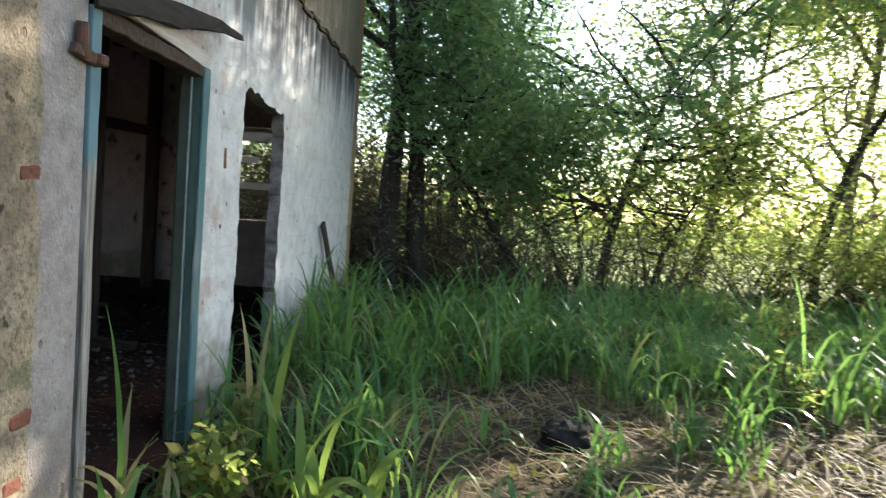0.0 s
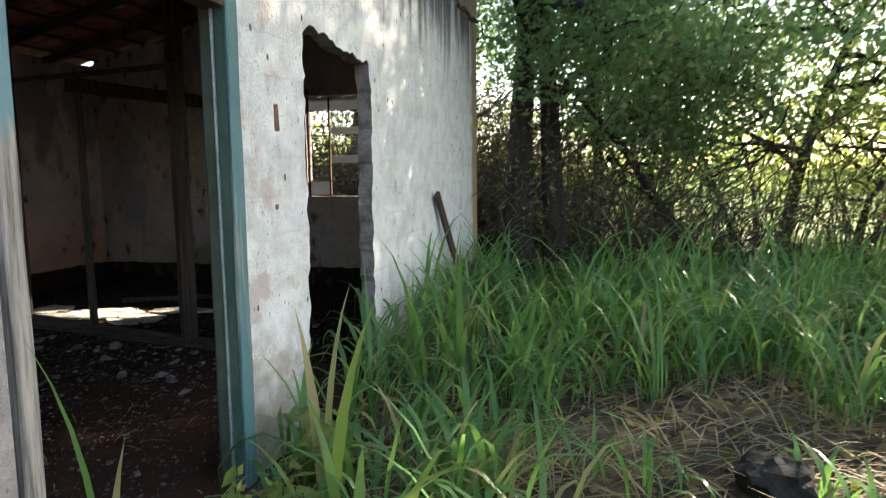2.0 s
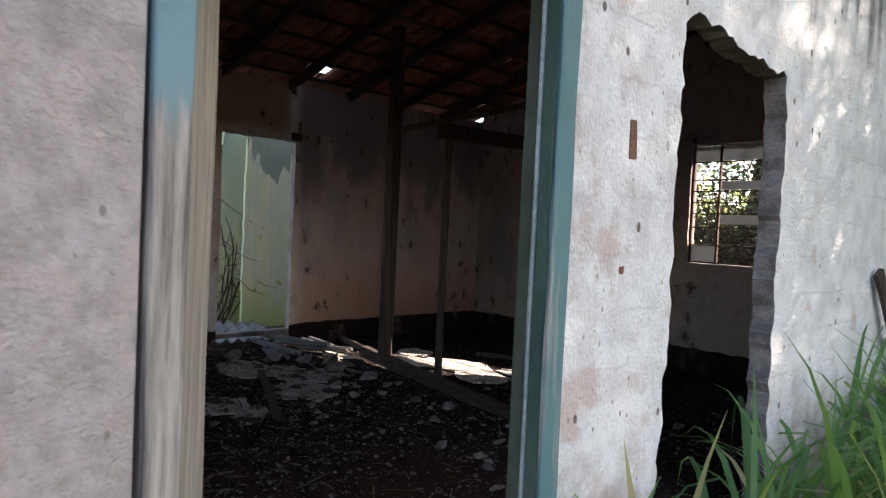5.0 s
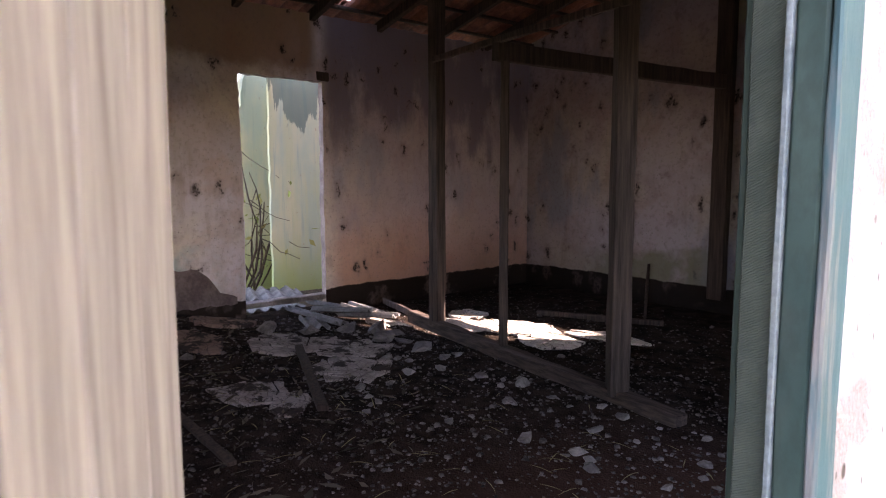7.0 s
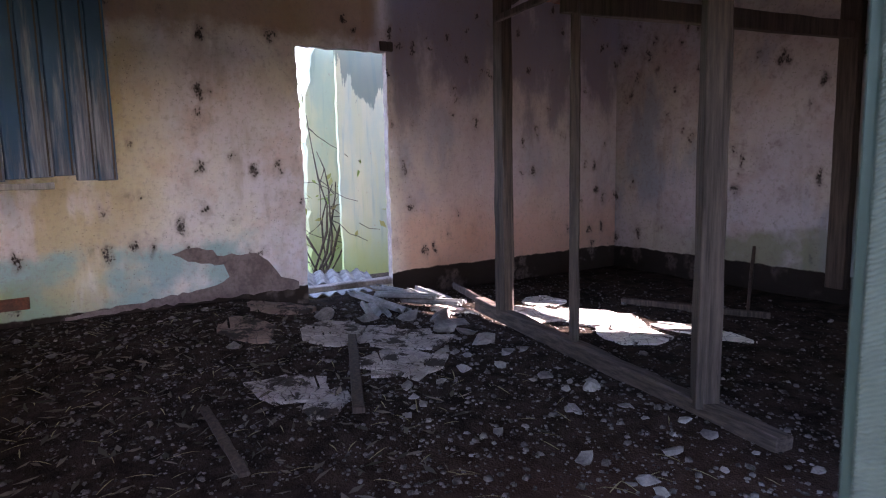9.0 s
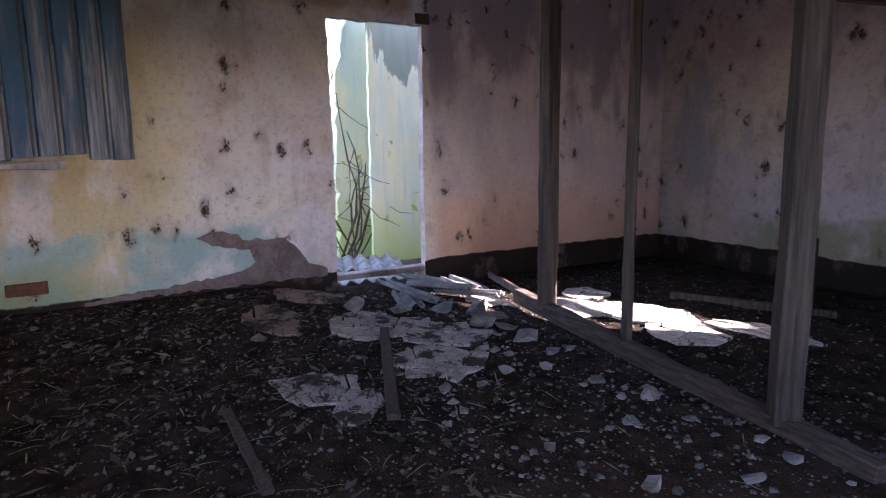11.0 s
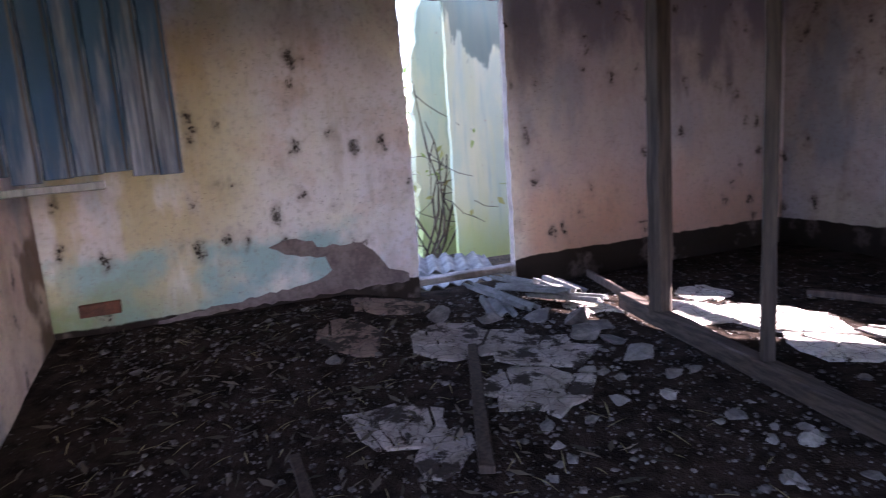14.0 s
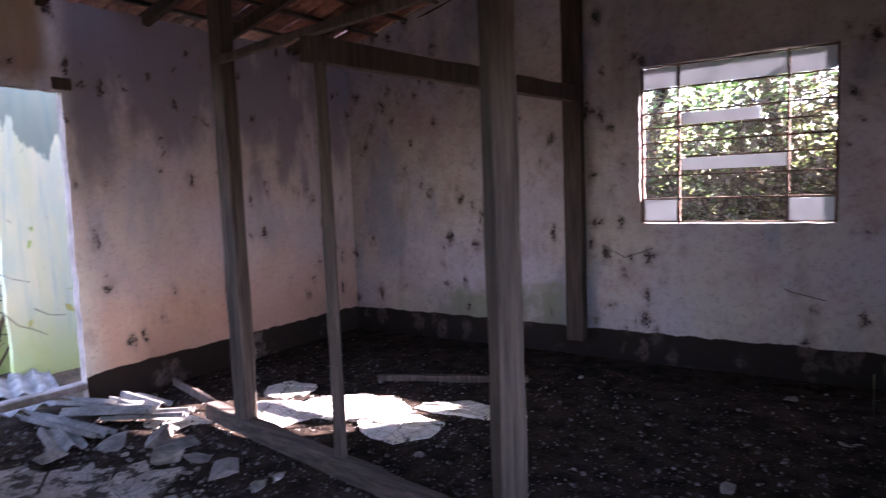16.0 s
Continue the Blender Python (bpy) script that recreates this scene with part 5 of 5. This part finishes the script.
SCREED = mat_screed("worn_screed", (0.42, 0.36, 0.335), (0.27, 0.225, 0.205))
# Pale tone puts the sun pool's brightness into the floor colour.
SUNPOOL = mat_screed("sun_pool_screed", (0.72, 0.65, 0.58), (0.55, 0.49, 0.43), 0.60)
TAN = mat_screed("tan_render_slab", (0.27, 0.185, 0.15), (0.19, 0.125, 0.105))
cement_patch(-5.55, 4.95, 0.42, 0.42, 20, 9, 1, SCREED, PALE)
cement_patch(-5.20, 5.28, 0.30, 0.34, 70, 6, 2, SCREED, PALE)
cement_patch(-4.72, 4.98, 0.30, 0.34, 10, 14, 3, SCREED, PALE)
cement_patch(-4.70, 4.25, 0.30, 0.22, 30, 10, 4, SCREED, PALE)
SUNPOOL_LABEL = "pale cracked slabs added to brighten the sun pool"
# Slabs added where sun from the block window lands, to brighten that pool.
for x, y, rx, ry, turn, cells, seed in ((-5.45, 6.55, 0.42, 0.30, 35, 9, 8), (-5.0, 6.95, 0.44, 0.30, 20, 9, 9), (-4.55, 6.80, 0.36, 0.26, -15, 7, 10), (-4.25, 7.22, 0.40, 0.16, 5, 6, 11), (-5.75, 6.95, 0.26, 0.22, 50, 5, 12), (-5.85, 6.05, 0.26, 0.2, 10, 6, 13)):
    cement_patch(x, y, rx, ry, turn, cells, seed, SUNPOOL, SUNPOOL_LABEL)
cement_patch(-4.40, 4.33, 0.24, 0.14, -40, 7, 5, SCREED, PALE)
cement_patch(-5.85, 4.30, 0.34, 0.20, 10, 5, 6, TAN, "tan render slab lying on the dirt")
cement_patch(-6.40, 4.72, 0.22, 0.36, 5, 4, 7, TAN, "tan render slab lying on the dirt", 0.02)
bpy.context.view_layer.update()


def chunk_mesh(name, seed, flat, material, n=14):
    r = random.Random(seed)
    bm = bmesh.new()
    for _ in range(n):
        v = Vector((r.gauss(0, 1), r.gauss(0, 1), r.gauss(0, 1))).normalized()
        bm.verts.new((v.x * r.uniform(0.7, 1.0), v.y * r.uniform(0.5, 0.8), v.z * flat))
    g = bmesh.ops.convex_hull(bm, input=bm.verts[:])
    loose = [v for v in bm.verts if not v.link_faces]
    bmesh.ops.delete(bm, geom=loose, context="VERTS")
    bmesh.ops.recalc_face_normals(bm, faces=bm.faces[:])
    me = bpy.data.meshes.new(name)
    bm.to_mesh(me)
    bm.free()
    me.materials.append(material)
    return me


CHUNKS = [chunk_mesh("plaster_chunk", k, (0.35, 0.5, 0.22, 0.4)[k % 4], RUBBLE) for k in range(8)]


def chunk(x, y, size, k, label, sink=0.25, name="plaster_chunk"):
    ob = new(name, CHUNKS[k % 8])
    h = size * 0.3
    ob.matrix_world = pose(x, y, floor_z(x, y) + h * (1 - sink) * 0.6, rng.uniform(-14, 14), rng.uniform(-14, 14), rng.uniform(0, 360)) @ Matrix.Diagonal((size, size, size, 1))
    return tagged(ob, label, "rubble", "rubble on the dirt floor")


LUMP, SLAB = "grey lump of fallen plaster on the dirt", "broken pale plaster slab by the partition"
for k, (x, y, s) in enumerate(((-5.42, 5.80, 0.20), (-5.15, 5.72, 0.14), (-5.75, 5.55, 0.16), (-5.6, 5.75, 0.17), (-5.9, 5.3, 0.15), (-6.1, 5.0, 0.14), (-4.87, 5.66, 0.15), (-5.30, 5.62, 0.16), (-4.05, 5.55, 0.06), (-3.75, 5.62, 0.07), (-3.5, 5.60, 0.06), (-4.35, 5.45, 0.06))):
    chunk(x, y, s, 2 if k < 2 else k, SLAB)
for k in range(230):
    t = rng.random()
    x, y = (rng.uniform(-6.2, -2.2), rng.uniform(4.6, 5.8)) if t < 0.6 else (rng.uniform(-6.6, -5.3), rng.uniform(2.8, 5.6)) if t < 0.85 else (rng.uniform(-5.5, -2), rng.uniform(6.3, 8.7))
    if y < 6 or k % 3 == 0:
        chunk(x, y, rng.choice((0.015, 0.018, 0.022, 0.027, 0.034, 0.045, 0.06)) * rng.uniform(0.8, 1.2), k, LUMP)


def crumbs():
    r = np.random.RandomState(31)
    n = 12000
    x, y = r.uniform(-6.7, -1.7, n), 2.7 + 6.1 * r.beta(1.3, 1.9, n)
    s = r.gamma(1.7, 0.0025, n) + 0.002
    base = np.array([[1, 1, -1], [-1, 1, -1], [-1, -1, -1], [1, -1, -1], [0.7, 0.6, 0.7], [-0.6, 0.7, 0.6], [-0.7, -0.6, 0.8], [0.6, -0.7, 0.6]])
    w = r.uniform(0, 6.28, n)
    c, q = np.cos(w), np.sin(w)
    v = base[None] * r.uniform(0.6, 1.3, (n, 8, 3)) * s[:, None, None]
    v = np.stack([v[..., 0] * c[:, None] - v[..., 1] * q[:, None], v[..., 0] * q[:, None] + v[..., 1] * c[:, None], v[..., 2] * 0.6], -1)
    z = np.array([floor_z(a, b) for a, b in zip(x, y)])
    v = (v + np.stack([x, y, z + s * 0.25], 1)[:, None]).reshape(-1, 3)
    quads = np.array([[0, 1, 2, 3], [4, 7, 6, 5], [0, 4, 5, 1], [1, 5, 6, 2], [2, 6, 7, 3], [3, 7, 4, 0]])
    f = (np.arange(n)[:, None, None] * 8 + quads[None]).reshape(-1, 4)
    tagged(quad_mesh("plaster_crumbs", v, f, mat_mix("crumbs", (0.17, 0.15, 0.14), (0.02, 0.016, 0.014), 20, 0.95, 0.2, island=True)), "crumbs of plaster and grit scattered on the floor", "grit", kind="stuff")
    n = 520
    b = np.stack([r.uniform(-6.6, -3.2, n), 2.7 + 2.4 * r.beta(1.1, 1.7, n), np.zeros(n)], 1)
    b[:, 2] = [floor_z(a, c) + 0.012 for a, c, _ in b]
    v, f = leaves(b, (0.01, 0.01, 0.008), 1, 0.10, 0.0, 0.28)
    v[:, 2] = np.repeat(b[:, 2], 4) + (v[:, 2] - np.repeat(b[:, 2], 4)) * 0.35 + 0.01
    tagged(quad_mesh("curled_litter", v, f, mat_leaf("curled_bark", (0.018, 0.013, 0.010), (0.19, 0.15, 0.12), None, 0.1, 0.05, 0.8)), "curled dead leaves and bark strips on the floor", "leaf litter", kind="stuff")
    n = 320
    b = np.stack([r.uniform(-6.4, -2.0, n), 2.7 + 3.0 * r.beta(1.0, 1.5, n), np.zeros(n)], 1)
    b[:, 2] = [floor_z(a, c) + 0.004 for a, c, _ in b]
    v, f = blades(b, 0.13, 0.006, 0.25, 8, 4, 1.3)
    v[:, 2] = np.minimum(v[:, 2], np.repeat(b[:, 2], 10) + 0.03)
    tagged(quad_mesh("dry_sticks", v, f, STRAW), "thin dry twigs and straw on the floor", "twigs", kind="stuff")


crumbs()

# broken corrugated roofing heaped inside the back door
for k, (x, y, z, w, l, t, tilt) in enumerate(((-6.35, 5.55, 0.05, 0.16, 0.85, 100, 3), (-6.2, 5.75, 0.09, 0.14, 0.75, 112, -4), (-6.15, 5.45, 0.035, 0.2, 0.5, 75, 2), (-6.45, 5.85, 0.08, 0.2, 0.6, 125, 6), (-5.95, 5.9, 0.06, 0.16, 0.6, 118, -3), (-6.3, 6.05, 0.06, 0.24, 0.45, 95, 4))):
    ob = tagged(mesh_ob("roofing_shard", corrugated(w, l, 2, 80 + k), FIBRE), "grey shard of broken corrugated roofing in a heap", "roof sheet", "roofing heap")
    ob.matrix_world = pose(x, y, z + floor_z(x, y), tilt, tilt * 0.7, t)

# ---- in the yard ----
# Flattened, uneven black lump.
bm = bmesh.new()
bmesh.ops.create_icosphere(bm, subdivisions=3, radius=0.17)
for v in bm.verts:
    v.co *= 1 + 0.35 * noise.noise(v.co * 9) + 0.2 * noise.noise(v.co * 25)
    v.co.z *= 0.6
stump = tagged(mesh_ob("charred_stump", bm, mat_mix("black_lump_surface", (0.012, 0.011, 0.010), (0.03, 0.027, 0.025), 12, 0.9, 0.8)), "small flattened black lump in the straw", "stump")
stump.location = (0.93, 4.3, 0.03)
for x, y, s, k in ((-1.02, 2.55, 0.11, 1), (-0.98, 2.72, 0.08, 3), (-1.25, 4.75, 0.12, 4), (-1.15, 4.95, 0.09, 6)):
    ob = new("stone", chunk_mesh("stone", 90 + k, 0.5, mat_mix("pale_stone", (0.34, 0.25, 0.17), (0.24, 0.17, 0.12), 12, 0.9, 0.5) if k == 1 else BRICK))
    ob.matrix_world = pose(x, y, ground_z(x, y) + s * 0.25, 5, 8, 40 * k) @ Matrix.Diagonal((s, s, s, 1))
    tagged(ob, "rough pale stone lying by the door step" if k < 4 else "broken red brick lump by the opening", "stone")
